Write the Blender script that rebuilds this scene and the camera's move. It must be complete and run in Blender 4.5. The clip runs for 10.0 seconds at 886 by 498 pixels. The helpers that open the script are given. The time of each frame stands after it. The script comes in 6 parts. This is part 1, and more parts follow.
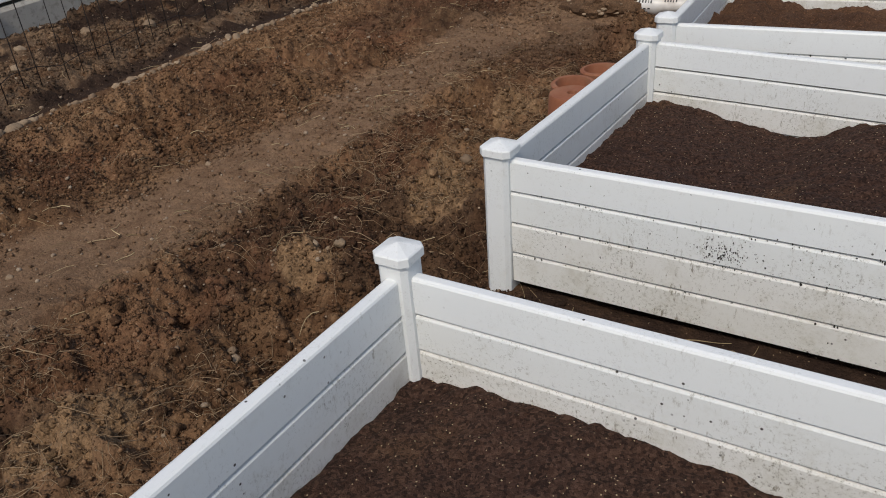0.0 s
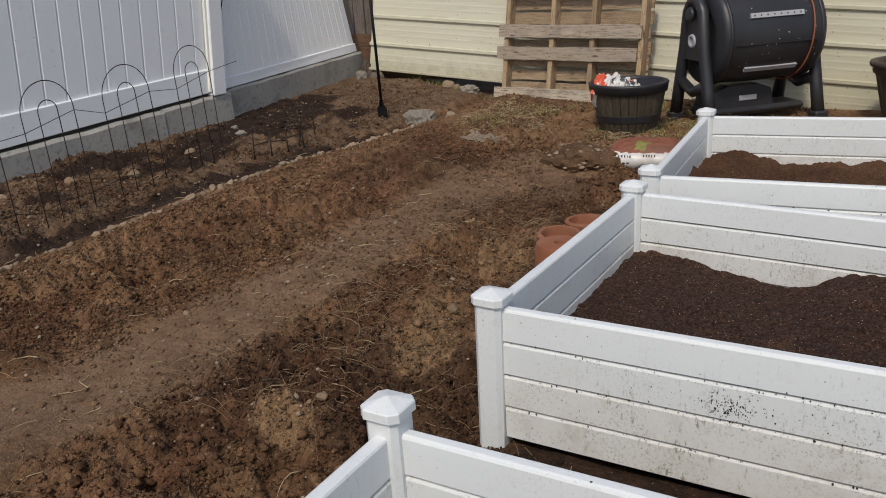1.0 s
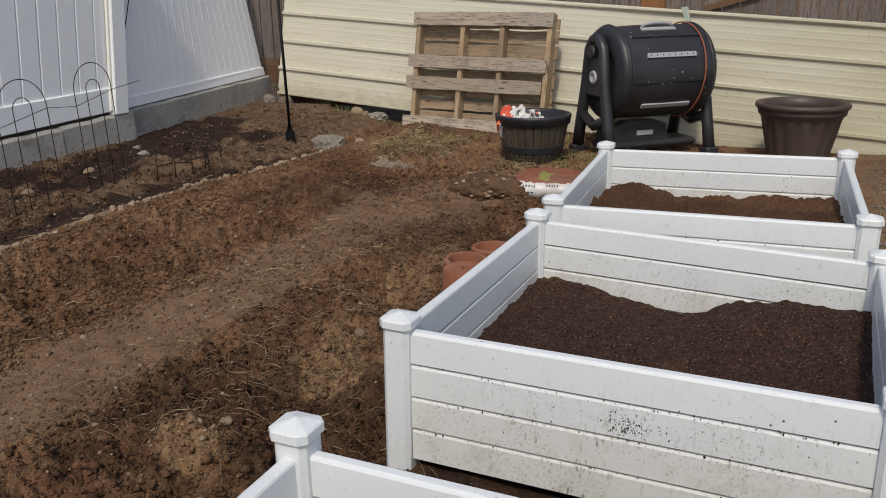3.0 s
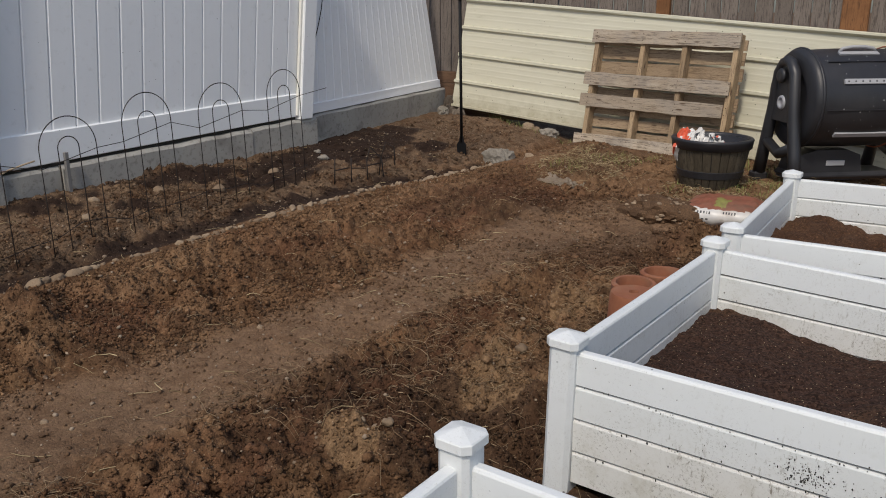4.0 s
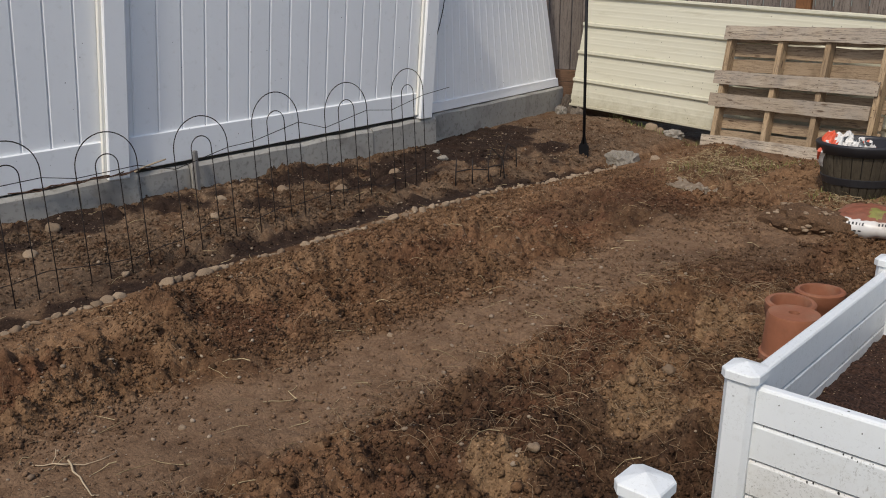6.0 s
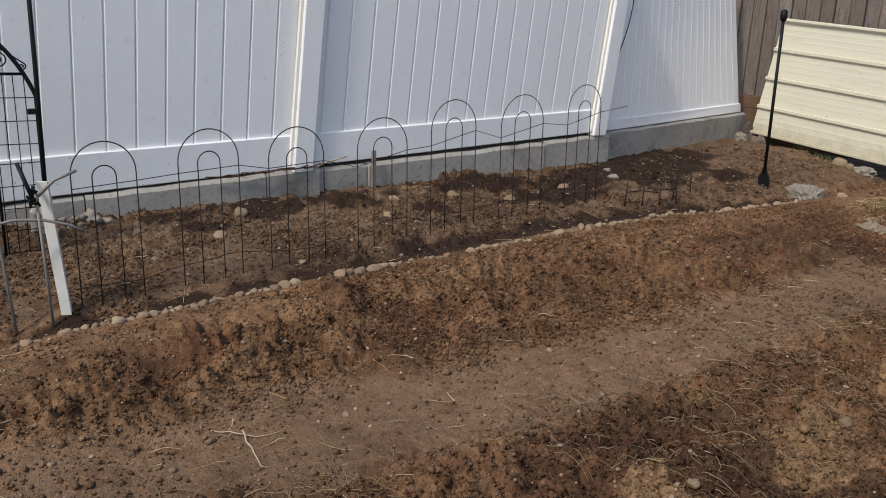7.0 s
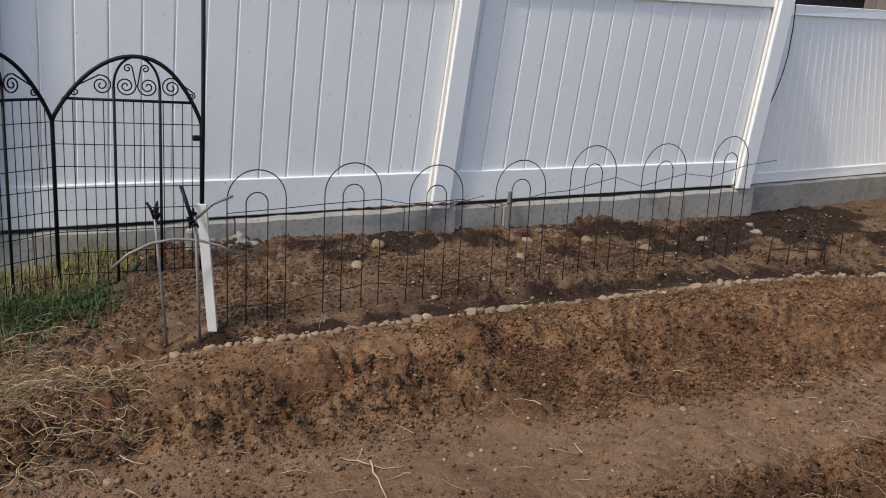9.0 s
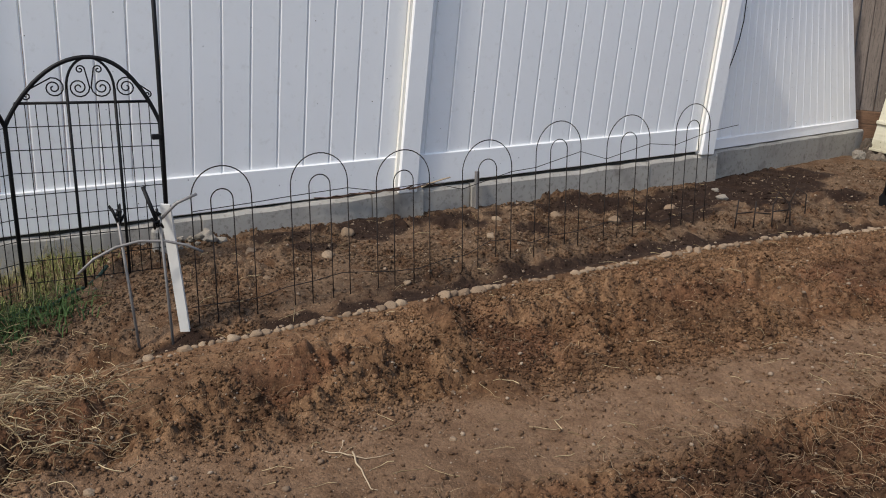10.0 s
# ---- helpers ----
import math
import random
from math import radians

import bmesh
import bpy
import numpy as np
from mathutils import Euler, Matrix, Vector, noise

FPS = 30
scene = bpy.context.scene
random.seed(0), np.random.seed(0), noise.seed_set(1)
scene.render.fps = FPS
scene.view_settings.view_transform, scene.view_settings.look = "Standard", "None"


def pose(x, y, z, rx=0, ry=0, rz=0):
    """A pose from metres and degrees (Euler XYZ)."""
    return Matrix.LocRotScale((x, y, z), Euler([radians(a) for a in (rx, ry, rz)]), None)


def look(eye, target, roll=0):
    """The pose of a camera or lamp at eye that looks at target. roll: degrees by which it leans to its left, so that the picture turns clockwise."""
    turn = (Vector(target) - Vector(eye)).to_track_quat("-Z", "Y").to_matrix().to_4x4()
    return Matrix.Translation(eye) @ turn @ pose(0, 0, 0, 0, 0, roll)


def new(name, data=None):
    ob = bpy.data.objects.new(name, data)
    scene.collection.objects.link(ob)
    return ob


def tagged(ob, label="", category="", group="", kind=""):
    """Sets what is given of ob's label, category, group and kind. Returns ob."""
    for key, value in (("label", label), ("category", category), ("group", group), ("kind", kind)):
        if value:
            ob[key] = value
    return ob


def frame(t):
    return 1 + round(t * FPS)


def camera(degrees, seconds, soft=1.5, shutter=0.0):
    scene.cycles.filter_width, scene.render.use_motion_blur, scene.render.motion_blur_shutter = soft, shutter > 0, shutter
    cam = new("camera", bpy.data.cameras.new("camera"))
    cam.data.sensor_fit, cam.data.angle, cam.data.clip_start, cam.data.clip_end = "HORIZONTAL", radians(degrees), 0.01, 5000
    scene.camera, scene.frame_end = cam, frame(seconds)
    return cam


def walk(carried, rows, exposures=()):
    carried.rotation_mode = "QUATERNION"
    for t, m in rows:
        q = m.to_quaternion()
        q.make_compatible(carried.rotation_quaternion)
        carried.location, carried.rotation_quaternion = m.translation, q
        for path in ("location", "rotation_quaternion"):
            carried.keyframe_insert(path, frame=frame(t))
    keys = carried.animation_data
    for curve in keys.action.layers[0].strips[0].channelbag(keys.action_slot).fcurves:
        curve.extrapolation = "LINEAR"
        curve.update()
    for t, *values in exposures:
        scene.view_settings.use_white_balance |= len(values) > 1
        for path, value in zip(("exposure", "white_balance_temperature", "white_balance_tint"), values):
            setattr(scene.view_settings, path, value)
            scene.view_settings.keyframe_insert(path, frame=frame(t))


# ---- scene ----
cam = camera(56.4, 10.0, soft=1.0)
PATH = [
    (0, (0.968, 0.834, 1.504), (-0.053, 2.248, 0.525), -5.2),
    (0.5, (0.931, 0.849, 1.479), (-0.126, 2.375, 0.735), -4.9),
    (1, (0.894, 0.882, 1.466), (-0.142, 2.464, 0.814), -4.0),
    (1.5, (0.906, 0.906, 1.452), (0.07, 2.599, 0.791), -2.8),
    (2, (0.91, 0.901, 1.454), (0.15, 2.631, 0.799), -2.6),
    (3.5, (0.893, 0.828, 1.474), (-0.089, 2.476, 0.909), -0.2),
    (4, (0.861, 0.829, 1.467), (-0.309, 2.351, 0.907), -0.1),
    (4.5, (0.847, 0.845, 1.467), (-0.425, 2.281, 0.901), -0.4),
    (5, (0.819, 0.854, 1.466), (-0.492, 2.253, 0.896), -1.2),
    (6.5, (0.59, 0.833, 1.473), (-0.819, 2.137, 0.914), 1.2),
    (7, (0.607, 0.782, 1.478), (-0.977, 1.874, 0.934), 2.1),
    (7.5, (0.605, 0.744, 1.488), (-1.109, 1.652, 1.001), 2.9),
    (8, (0.587, 0.722, 1.493), (-1.204, 1.474, 1.019), 3.8),
    (8.5, (0.585, 0.73, 1.482), (-1.195, 1.504, 1.0), 3.8),
    (9, (0.582, 0.734, 1.493), (-1.17, 1.577, 1.022), 3.9),
    (9.5, (0.576, 0.731, 1.502), (-1.16, 1.609, 1.04), 3.5),
    (10, (0.574, 0.746, 1.51), (-1.136, 1.646, 0.995), 0.9),
]

walk(cam, [(t, look(eye, target, roll)) for t, eye, target, roll in PATH], [(0.0, -0.04, 6700, 10), (0.5, -0.07, 6700, 10), (1.0, -0.04, 6700, 10), (2.0, 0.0, 6700, 10), (3.5, -0.02, 6700, 10), (4.5, -0.03, 6700, 10), (5.0, 0.05, 6700, 10), (6.5, 0.17, 6650, 10), (7.5, 0.40, 6600, 10), (10.0, 0.41, 6650, 10)])

# ---- daylight: hazy sun behind the camera, open sky ----
SUN_AZ, SUN_EL = 166.0, 52.0      # degrees clockwise from +y, and above the horizon
world = bpy.data.worlds.new("sky")
scene.world = world
world.use_nodes = True
wt = world.node_tree
sky = wt.nodes.new("ShaderNodeTexSky")
sky.sky_type, sky.sun_disc = "NISHITA", False
sky.sun_elevation, sky.sun_rotation = radians(SUN_EL), radians(SUN_AZ)
sky.dust_density, sky.air_density = 2.0, 1.0
wt.links.new(sky.outputs[0], wt.nodes["Background"].inputs[0])
wt.nodes["Background"].inputs[1].default_value = 0.135
sun = new("sun", bpy.data.lights.new("sun", "SUN"))
sun.data.energy, sun.data.angle, sun.data.color = 2.0, radians(5), (1.0, 0.94, 0.85)
sd = Vector((math.sin(radians(SUN_AZ)) * math.cos(radians(SUN_EL)), math.cos(radians(SUN_AZ)) * math.cos(radians(SUN_EL)), math.sin(radians(SUN_EL))))
sun.matrix_world = look(sd * 30, (0, 0, 0))

# ---- materials ----
class Nodes:
    """A small hand for node materials."""
    def __init__(self, name, rough=0.6, metal=0.0, spec=0.5):
        self.mat = bpy.data.materials.new(name)
        self.mat.use_nodes = True
        self.t = self.mat.node_tree
        self.p = self.t.nodes["Principled BSDF"]
        self.p.inputs["Roughness"].default_value = rough
        self.p.inputs["Metallic"].default_value = metal
        self.p.inputs["Specular IOR Level"].default_value = spec
        self.co = self.t.nodes.new("ShaderNodeTexCoord").outputs["Object"]

    def put(self, a, b):
        self.t.links.new(a, b)

    def stretch(self, sx, sy, sz):
        m = self.t.nodes.new("ShaderNodeMapping")
        m.inputs["Scale"].default_value = (sx, sy, sz)
        self.put(self.co, m.inputs[0])
        return m.outputs[0]

    def world_co(self):
        self.co = self.t.nodes.new("ShaderNodeNewGeometry").outputs["Position"]
        return self.co

    def noise(self, scale, detail=4, co=None, rough=0.6):
        n = self.t.nodes.new("ShaderNodeTexNoise")
        n.inputs["Scale"].default_value, n.inputs["Detail"].default_value, n.inputs["Roughness"].default_value = scale, detail, rough
        self.put(co or self.co, n.inputs["Vector"])
        return n.outputs["Fac"]

    def cells(self, scale, co=None, out="Distance"):
        n = self.t.nodes.new("ShaderNodeTexVoronoi")
        n.inputs["Scale"].default_value = scale
        self.put(co or self.co, n.inputs["Vector"])
        return n.outputs[out]

    def ramp(self, fac, a, b, lo=0.0, hi=1.0):
        n = self.t.nodes.new("ShaderNodeMapRange")
        n.interpolation_type = "SMOOTHSTEP"
        n.inputs[1].default_value, n.inputs[2].default_value, n.inputs[3].default_value, n.inputs[4].default_value = a, b, lo, hi
        self.put(fac, n.inputs[0])
        return n.outputs[0]

    def math(self, op, a, b):
        n = self.t.nodes.new("ShaderNodeMath")
        n.operation = op
        for k, v in enumerate((a, b)):
            if isinstance(v, (int, float)):
                n.inputs[k].default_value = v
            else:
                self.put(v, n.inputs[k])
        return n.outputs[0]

    def mix(self, fac, a, b, mode="MIX"):
        n = self.t.nodes.new("ShaderNodeMix")
        n.data_type, n.blend_type = "RGBA", mode
        for k, v in ((0, fac), (6, a), (7, b)):
            if isinstance(v, (int, float)):
                n.inputs[k].default_value = v
            elif isinstance(v, tuple):
                n.inputs[k].default_value = (*v, 1)
            else:
                self.put(v, n.inputs[k])
        return n.outputs[2]

    def island(self):
        return self.t.nodes.new("ShaderNodeNewGeometry").outputs["Random Per Island"]

    def each(self):
        return self.t.nodes.new("ShaderNodeObjectInfo").outputs["Random"]

    def done(self, colour, bump=None, strength=0.3, dist=0.01, rough=None):
        if isinstance(colour, tuple):
            self.p.inputs["Base Color"].default_value = (*colour, 1)
        else:
            self.put(colour, self.p.inputs["Base Color"])
        if bump is not None:
            b = self.t.nodes.new("ShaderNodeBump")
            b.inputs["Strength"].default_value, b.inputs["Distance"].default_value = strength, dist
            self.put(bump, b.inputs["Height"])
            self.put(b.outputs[0], self.p.inputs["Normal"])
        if rough is not None:
            self.put(rough, self.p.inputs["Roughness"])
        return self.mat


def soil_material():
    """Crumbly garden soil; the attribute holds where it is damp or darkened by painted shade, red, tan, or grey strip
    soil.
    """
    n = Nodes("garden_soil", 0.95, spec=0.12)
    co = n.world_co()
    a = n.t.nodes.new("ShaderNodeAttribute")
    a.attribute_name = "soil"
    sep = n.t.nodes.new("ShaderNodeSeparateColor")
    n.put(a.outputs["Color"], sep.inputs[0])
    damp_shade, red, tan = sep.outputs
    strip = a.outputs["Alpha"]
    warp = n.t.nodes.new("ShaderNodeTexNoise")
    warp.inputs["Scale"].default_value, warp.inputs["Detail"].default_value = 55, 3
    n.put(co, warp.inputs["Vector"])
    wv = n.t.nodes.new("ShaderNodeVectorMath")
    wv.operation = "MULTIPLY_ADD"
    n.put(warp.outputs["Color"], wv.inputs[0])
    wv.inputs[1].default_value = (0.020, 0.020, 0.020)
    n.put(co, wv.inputs[2])
    wc = wv.outputs[0]
    big, mid, small, fine = n.noise(1.9, 5, co, 0.6), n.noise(8, 7, co, 0.70), n.noise(26, 6, wc, 0.72), n.noise(70, 4, co, 0.65)
    c = n.mix(n.ramp(big, 0.38, 0.62), (0.112, 0.061, 0.031), (0.184, 0.106, 0.056))
    c = n.mix(n.math("MULTIPLY", red, n.ramp(n.noise(4.5, 5, co, 0.7), 0.36, 0.58, 0.25, 1.0)), c, (0.150, 0.072, 0.038))
    c = n.mix(n.math("MULTIPLY", tan, n.ramp(n.noise(6, 6, co, 0.7), 0.32, 0.56, 0.35, 1.0)), c, (0.218, 0.129, 0.071))
    c = n.mix(n.ramp(tan, 0.88, 1.0, 0.0, 0.85), c, (0.215, 0.135, 0.073))
    worn = n.mix(n.ramp(strip, 0.55, 0.95), (0.190, 0.119, 0.072), (0.134, 0.090, 0.058))
    c = n.mix(n.ramp(strip, 0.0, 0.5, 0.0, 0.85), c, worn)
    rough = n.math("ADD", n.ramp(strip, 0.15, 0.5, 1.0, 0.50), n.ramp(strip, 0.55, 0.95, 0.0, 0.45))
    c = n.mix(n.math("MULTIPLY", n.ramp(mid, 0.47, 0.60, 0.0, 0.76), n.math("MULTIPLY", rough, n.ramp(tan, 0.2, 0.9, 1.0, 0.45))), c, (0.080, 0.040, 0.020))
    c = n.mix(n.math("MULTIPLY", n.ramp(small, 0.53, 0.63, 0.0, 0.60), rough), c, (0.062, 0.033, 0.018))
    c = n.mix(n.math("MULTIPLY", n.ramp(small, 0.46, 0.36, 0.0, 0.40), rough), c, (0.275, 0.175, 0.100))
    c = n.mix(n.math("MULTIPLY", damp_shade, n.ramp(mid, 0.34, 0.54, 0.84, 0.97)), c, (0.025, 0.015, 0.011))
    tone = n.math("ADD", 0.62, n.math("MULTIPLY", fine, 0.76))
    g = n.t.nodes.new("ShaderNodeSeparateColor")
    n.put(n.cells(130, wc, "Color"), g.inputs[0])
    tone = n.math("MULTIPLY", tone, n.math("ADD", 0.84, n.math("MULTIPLY", g.outputs[0], 0.32)))
    tone = n.math("MULTIPLY", tone, n.math("ADD", 0.58, n.math("MULTIPLY", n.island(), 0.84)))
    c = n.mix(1.0, c, tone, "MULTIPLY")
    pale = n.math("MULTIPLY", n.ramp(n.cells(120, wc), 0.32, 0.20), n.ramp(n.cells(120, wc, "Color"), 0.80, 0.84, 0, 0.5))
    c = n.mix(pale, c, (0.40, 0.29, 0.185))
    h = n.math("ADD", small, n.math("MULTIPLY", n.cells(130, wc), -0.30))
    return n.done(c, h, 0.9, 0.012)


def clod_material(name, lo, hi):
    n = Nodes(name, 0.95, spec=0.15)
    co = n.world_co()
    c = n.mix(n.math("MULTIPLY", n.math("ADD", n.island(), n.ramp(n.noise(3, 4, co), 0.35, 0.65)), 0.5), lo, hi)
    c = n.mix(n.ramp(n.noise(90, 4, co), 0.4, 0.65, 0, 0.5), c, tuple(v * 0.4 for v in lo))
    c = n.mix(n.ramp(n.noise(140, 4, co), 0.58, 0.68, 0, 0.5), c, tuple(min(1, v * 2.2) for v in hi))
    return n.done(c, n.noise(180, 4, co), 0.8, 0.006)


def compost_material():
    n = Nodes("dark_potting_mix", 0.95, spec=0.2)
    co = n.world_co()
    c = n.mix(n.noise(9, 5, co), (0.030, 0.014, 0.010), (0.082, 0.042, 0.027))
    c = n.mix(n.ramp(n.noise(95, 4, co), 0.50, 0.68, 0, 0.6), c, (0.10, 0.058, 0.042))
    c = n.mix(n.ramp(n.noise(2.6, 3, co), 0.58, 0.72, 0, 0.55), c, (0.13, 0.07, 0.036))
    g = n.cells(160, co, "Color")
    c = n.mix(n.ramp(g, 0.25, 0.5, 0.7, 0.0), c, (0.012, 0.007, 0.005))
    c = n.mix(n.ramp(g, 0.62, 0.85, 0.0, 0.5), c, (0.13, 0.075, 0.05))
    bits = n.cells(85, co)
    pick = n.cells(85, co, "Color")
    speck = n.math("MULTIPLY", n.ramp(bits, 0.19, 0.12), n.ramp(pick, 0.60, 0.64))
    c = n.mix(speck, c, (0.46, 0.36, 0.22))
    return n.done(c, n.math("ADD", n.noise(120, 5, co), n.noise(320, 3, co)), 0.9, 0.008)


def vinyl_material(name, tone, stain=0.0, specks=0.5):
    n = Nodes(name, 0.38, spec=0.45)
    co = n.world_co()
    c = n.mix(n.noise(3.5, 5, co), tuple(v * 0.94 for v in tone), tone)
    c = n.mix(n.ramp(n.noise(22, 6, co), 0.55, 0.8, 0, 0.25), c, (0.50, 0.49, 0.44))
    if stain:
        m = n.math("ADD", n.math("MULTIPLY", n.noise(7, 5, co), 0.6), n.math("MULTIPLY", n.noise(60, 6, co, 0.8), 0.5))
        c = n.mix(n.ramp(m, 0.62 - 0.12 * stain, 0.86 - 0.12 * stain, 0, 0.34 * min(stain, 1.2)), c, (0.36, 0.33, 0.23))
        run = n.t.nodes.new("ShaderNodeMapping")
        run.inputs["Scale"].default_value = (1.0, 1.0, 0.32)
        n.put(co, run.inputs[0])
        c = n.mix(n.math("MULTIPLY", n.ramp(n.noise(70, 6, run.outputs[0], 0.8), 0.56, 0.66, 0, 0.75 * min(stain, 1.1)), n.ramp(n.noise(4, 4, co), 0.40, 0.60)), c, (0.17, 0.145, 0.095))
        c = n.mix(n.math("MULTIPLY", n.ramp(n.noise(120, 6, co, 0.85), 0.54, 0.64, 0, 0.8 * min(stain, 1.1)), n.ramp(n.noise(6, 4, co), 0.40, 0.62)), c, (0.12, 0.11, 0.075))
    if specks:
        d = n.math("MULTIPLY", n.ramp(n.cells(42, co), 0.16, 0.09), n.ramp(n.cells(42, co, "Color"), 0.78 - 0.1 * specks, 0.82 - 0.1 * specks))
        d = n.math("MULTIPLY", d, n.ramp(n.noise(5, 3, co), 0.46, 0.56))
        c = n.mix(d, c, (0.05, 0.045, 0.04))
    return n.done(c, n.noise(260, 2, co), 0.05, 0.002, n.ramp(n.noise(15, 4, co), 0.3, 0.7, 0.32, 0.5))


def concrete_material():
    n = Nodes("weathered_concrete", 0.9, spec=0.2)
    co = n.world_co()
    c = n.mix(n.noise(4, 6, co), (0.27, 0.255, 0.23), (0.47, 0.45, 0.405))
    c = n.mix(n.ramp(n.noise(30, 6, co), 0.5, 0.72, 0, 0.65), c, (0.16, 0.145, 0.125))
    c = n.mix(n.ramp(n.noise(1.7, 4, co), 0.55, 0.7, 0, 0.6), c, (0.13, 0.115, 0.10))
    return n.done(c, n.math("ADD", n.noise(60, 6, co), n.noise(220, 3, co)), 0.6, 0.006)


def wood_material(name, lo, hi, crack=(0.05, 0.04, 0.03), along=0, grey=0.0):
    """Sawn timber; along: the axis of the grain in the piece's own space."""
    n = Nodes(name, 0.85, spec=0.2)
    k = [13.0, 13.0, 13.0]
    k[along] = 0.9
    off = n.t.nodes.new("ShaderNodeVectorMath")
    off.operation = "ADD"
    n.put(n.stretch(*k), off.inputs[0])
    sc = n.math("MULTIPLY", n.each(), 40.0)
    n.put(sc, off.inputs[1])
    g = off.outputs[0]
    c = n.mix(n.noise(1.6, 6, g, 0.7), lo, hi)
    c = n.mix(n.ramp(n.noise(3.0, 6, g, 0.75), 0.55, 0.72, 0, 0.65), c, crack)
    c = n.mix(n.ramp(n.noise(8, 6, g, 0.8), 0.515, 0.60, 0, 0.8), c, crack)
    c = n.mix(n.ramp(n.noise(24, 4, g, 0.8), 0.55, 0.63, 0, 0.55), c, crack)
    c = n.mix(n.ramp(n.noise(5, 5), 0.52, 0.70, 0, 0.45), c, tuple(v * 0.5 for v in lo))
    c = n.mix(n.math("MULTIPLY", n.each(), 0.5), c, tuple(v * 0.5 for v in lo))
    if grey:
        c = n.mix(n.ramp(n.noise(4, 4), 0.4, 0.65, 0, grey), c, (0.27, 0.25, 0.23))
    kn = n.ramp(n.cells(3.0, n.stretch(*[1.2 if q == along else 5 for q in range(3)])), 0.14, 0.06, 0, 0.8)
    c = n.mix(kn, c, (0.07, 0.04, 0.025))
    return n.done(c, n.noise(3, 6, g, 0.8), 0.6, 0.004)


def plain(name, colour, rough=0.5, metal=0.0, vary=0.15, dust=None, scale=20, bump=0.15, dusty=0.5):
    n = Nodes(name, rough, metal)
    c = n.mix(n.noise(scale, 5), tuple(v * (1 - vary) for v in colour), tuple(min(1, v * (1 + vary)) for v in colour))
    if dust:
        c = n.mix(n.ramp(n.noise(scale * 0.3, 6), 0.45, 0.75, 0, dusty), c, dust)
    return n.done(c, n.noise(scale * 6, 4), bump, 0.003, n.ramp(n.noise(scale * 0.6, 4), 0.3, 0.7, rough * 0.85, min(1, rough * 1.15)))


def islands(name, lo, hi, rough=0.9):
    n = Nodes(name, rough, spec=0.2)
    c = n.mix(n.island(), lo, hi)
    return n.done(n.mix(n.ramp(n.noise(30, 4), 0.4, 0.7, 0, 0.35), c, tuple(v * 0.5 for v in lo)))


def stone_material(name, lo, hi):
    n = Nodes(name, 0.8, spec=0.3)
    c = n.mix(n.each(), lo, hi)
    c = n.mix(n.ramp(n.noise(14, 5), 0.4, 0.7, 0, 0.6), c, tuple(v * 0.6 for v in lo))
    c = n.mix(n.ramp(n.noise(9, 4), 0.55, 0.75, 0, 0.6), c, (0.16, 0.09, 0.05))
    return n.done(c, n.noise(60, 5), 0.4, 0.004)


SOIL = soil_material()
GREYGRIT = islands("grey_gravel", (0.065, 0.055, 0.045), (0.27, 0.245, 0.21), 0.85)
GRIT = islands("small_gravel", (0.15, 0.10, 0.065), (0.36, 0.28, 0.20), 0.85)
COMPOST = compost_material()
TOPSOIL = clod_material("brown_topsoil", (0.045, 0.022, 0.013), (0.135, 0.072, 0.040))
BED_WHITE = vinyl_material("bed_vinyl", (0.745, 0.768, 0.762), 0.30, 1.1)
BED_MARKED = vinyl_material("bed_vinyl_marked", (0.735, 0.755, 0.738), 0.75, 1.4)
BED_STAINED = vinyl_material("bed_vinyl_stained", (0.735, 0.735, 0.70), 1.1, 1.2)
GRIME = plain("joint_grime", (0.13, 0.12, 0.10), 0.9, 0.0, 0.5, (0.45, 0.44, 0.40), 30, 0.1, 0.8)
FENCE_WHITE = vinyl_material("fence_vinyl", (0.866, 0.877, 0.878), 0.0, 0.15)
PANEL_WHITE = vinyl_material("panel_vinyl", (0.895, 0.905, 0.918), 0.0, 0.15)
# warm sunlight on the post sides, put into the colour
LIT_CREAM = vinyl_material("sunlit_vinyl_edge", (0.83, 0.81, 0.73), 0.0, 0.0)
CONCRETE = concrete_material()
GREYWOOD = wood_material("weathered_fence_wood", (0.150, 0.122, 0.102), (0.290, 0.245, 0.210), (0.055, 0.045, 0.038), 2)
BRACE = wood_material("faded_brace_wood", (0.15, 0.085, 0.05), (0.24, 0.14, 0.085), (0.07, 0.04, 0.025), 0)
CEDAR = wood_material("stained_cedar", (0.23, 0.105, 0.045), (0.34, 0.165, 0.075), (0.10, 0.05, 0.025), 2)
PALLETWOOD = wood_material("pallet_wood", (0.33, 0.245, 0.165), (0.74, 0.65, 0.52), (0.060, 0.042, 0.030), 0, 0.35)
PALLETBACK = wood_material("pallet_back_wood", (0.30, 0.205, 0.125), (0.55, 0.43, 0.29), (0.11, 0.07, 0.045), 0)
PALLETPOST = wood_material("pallet_stringer_wood", (0.36, 0.24, 0.135), (0.60, 0.46, 0.29), (0.12, 0.08, 0.05), 2, 0.1)
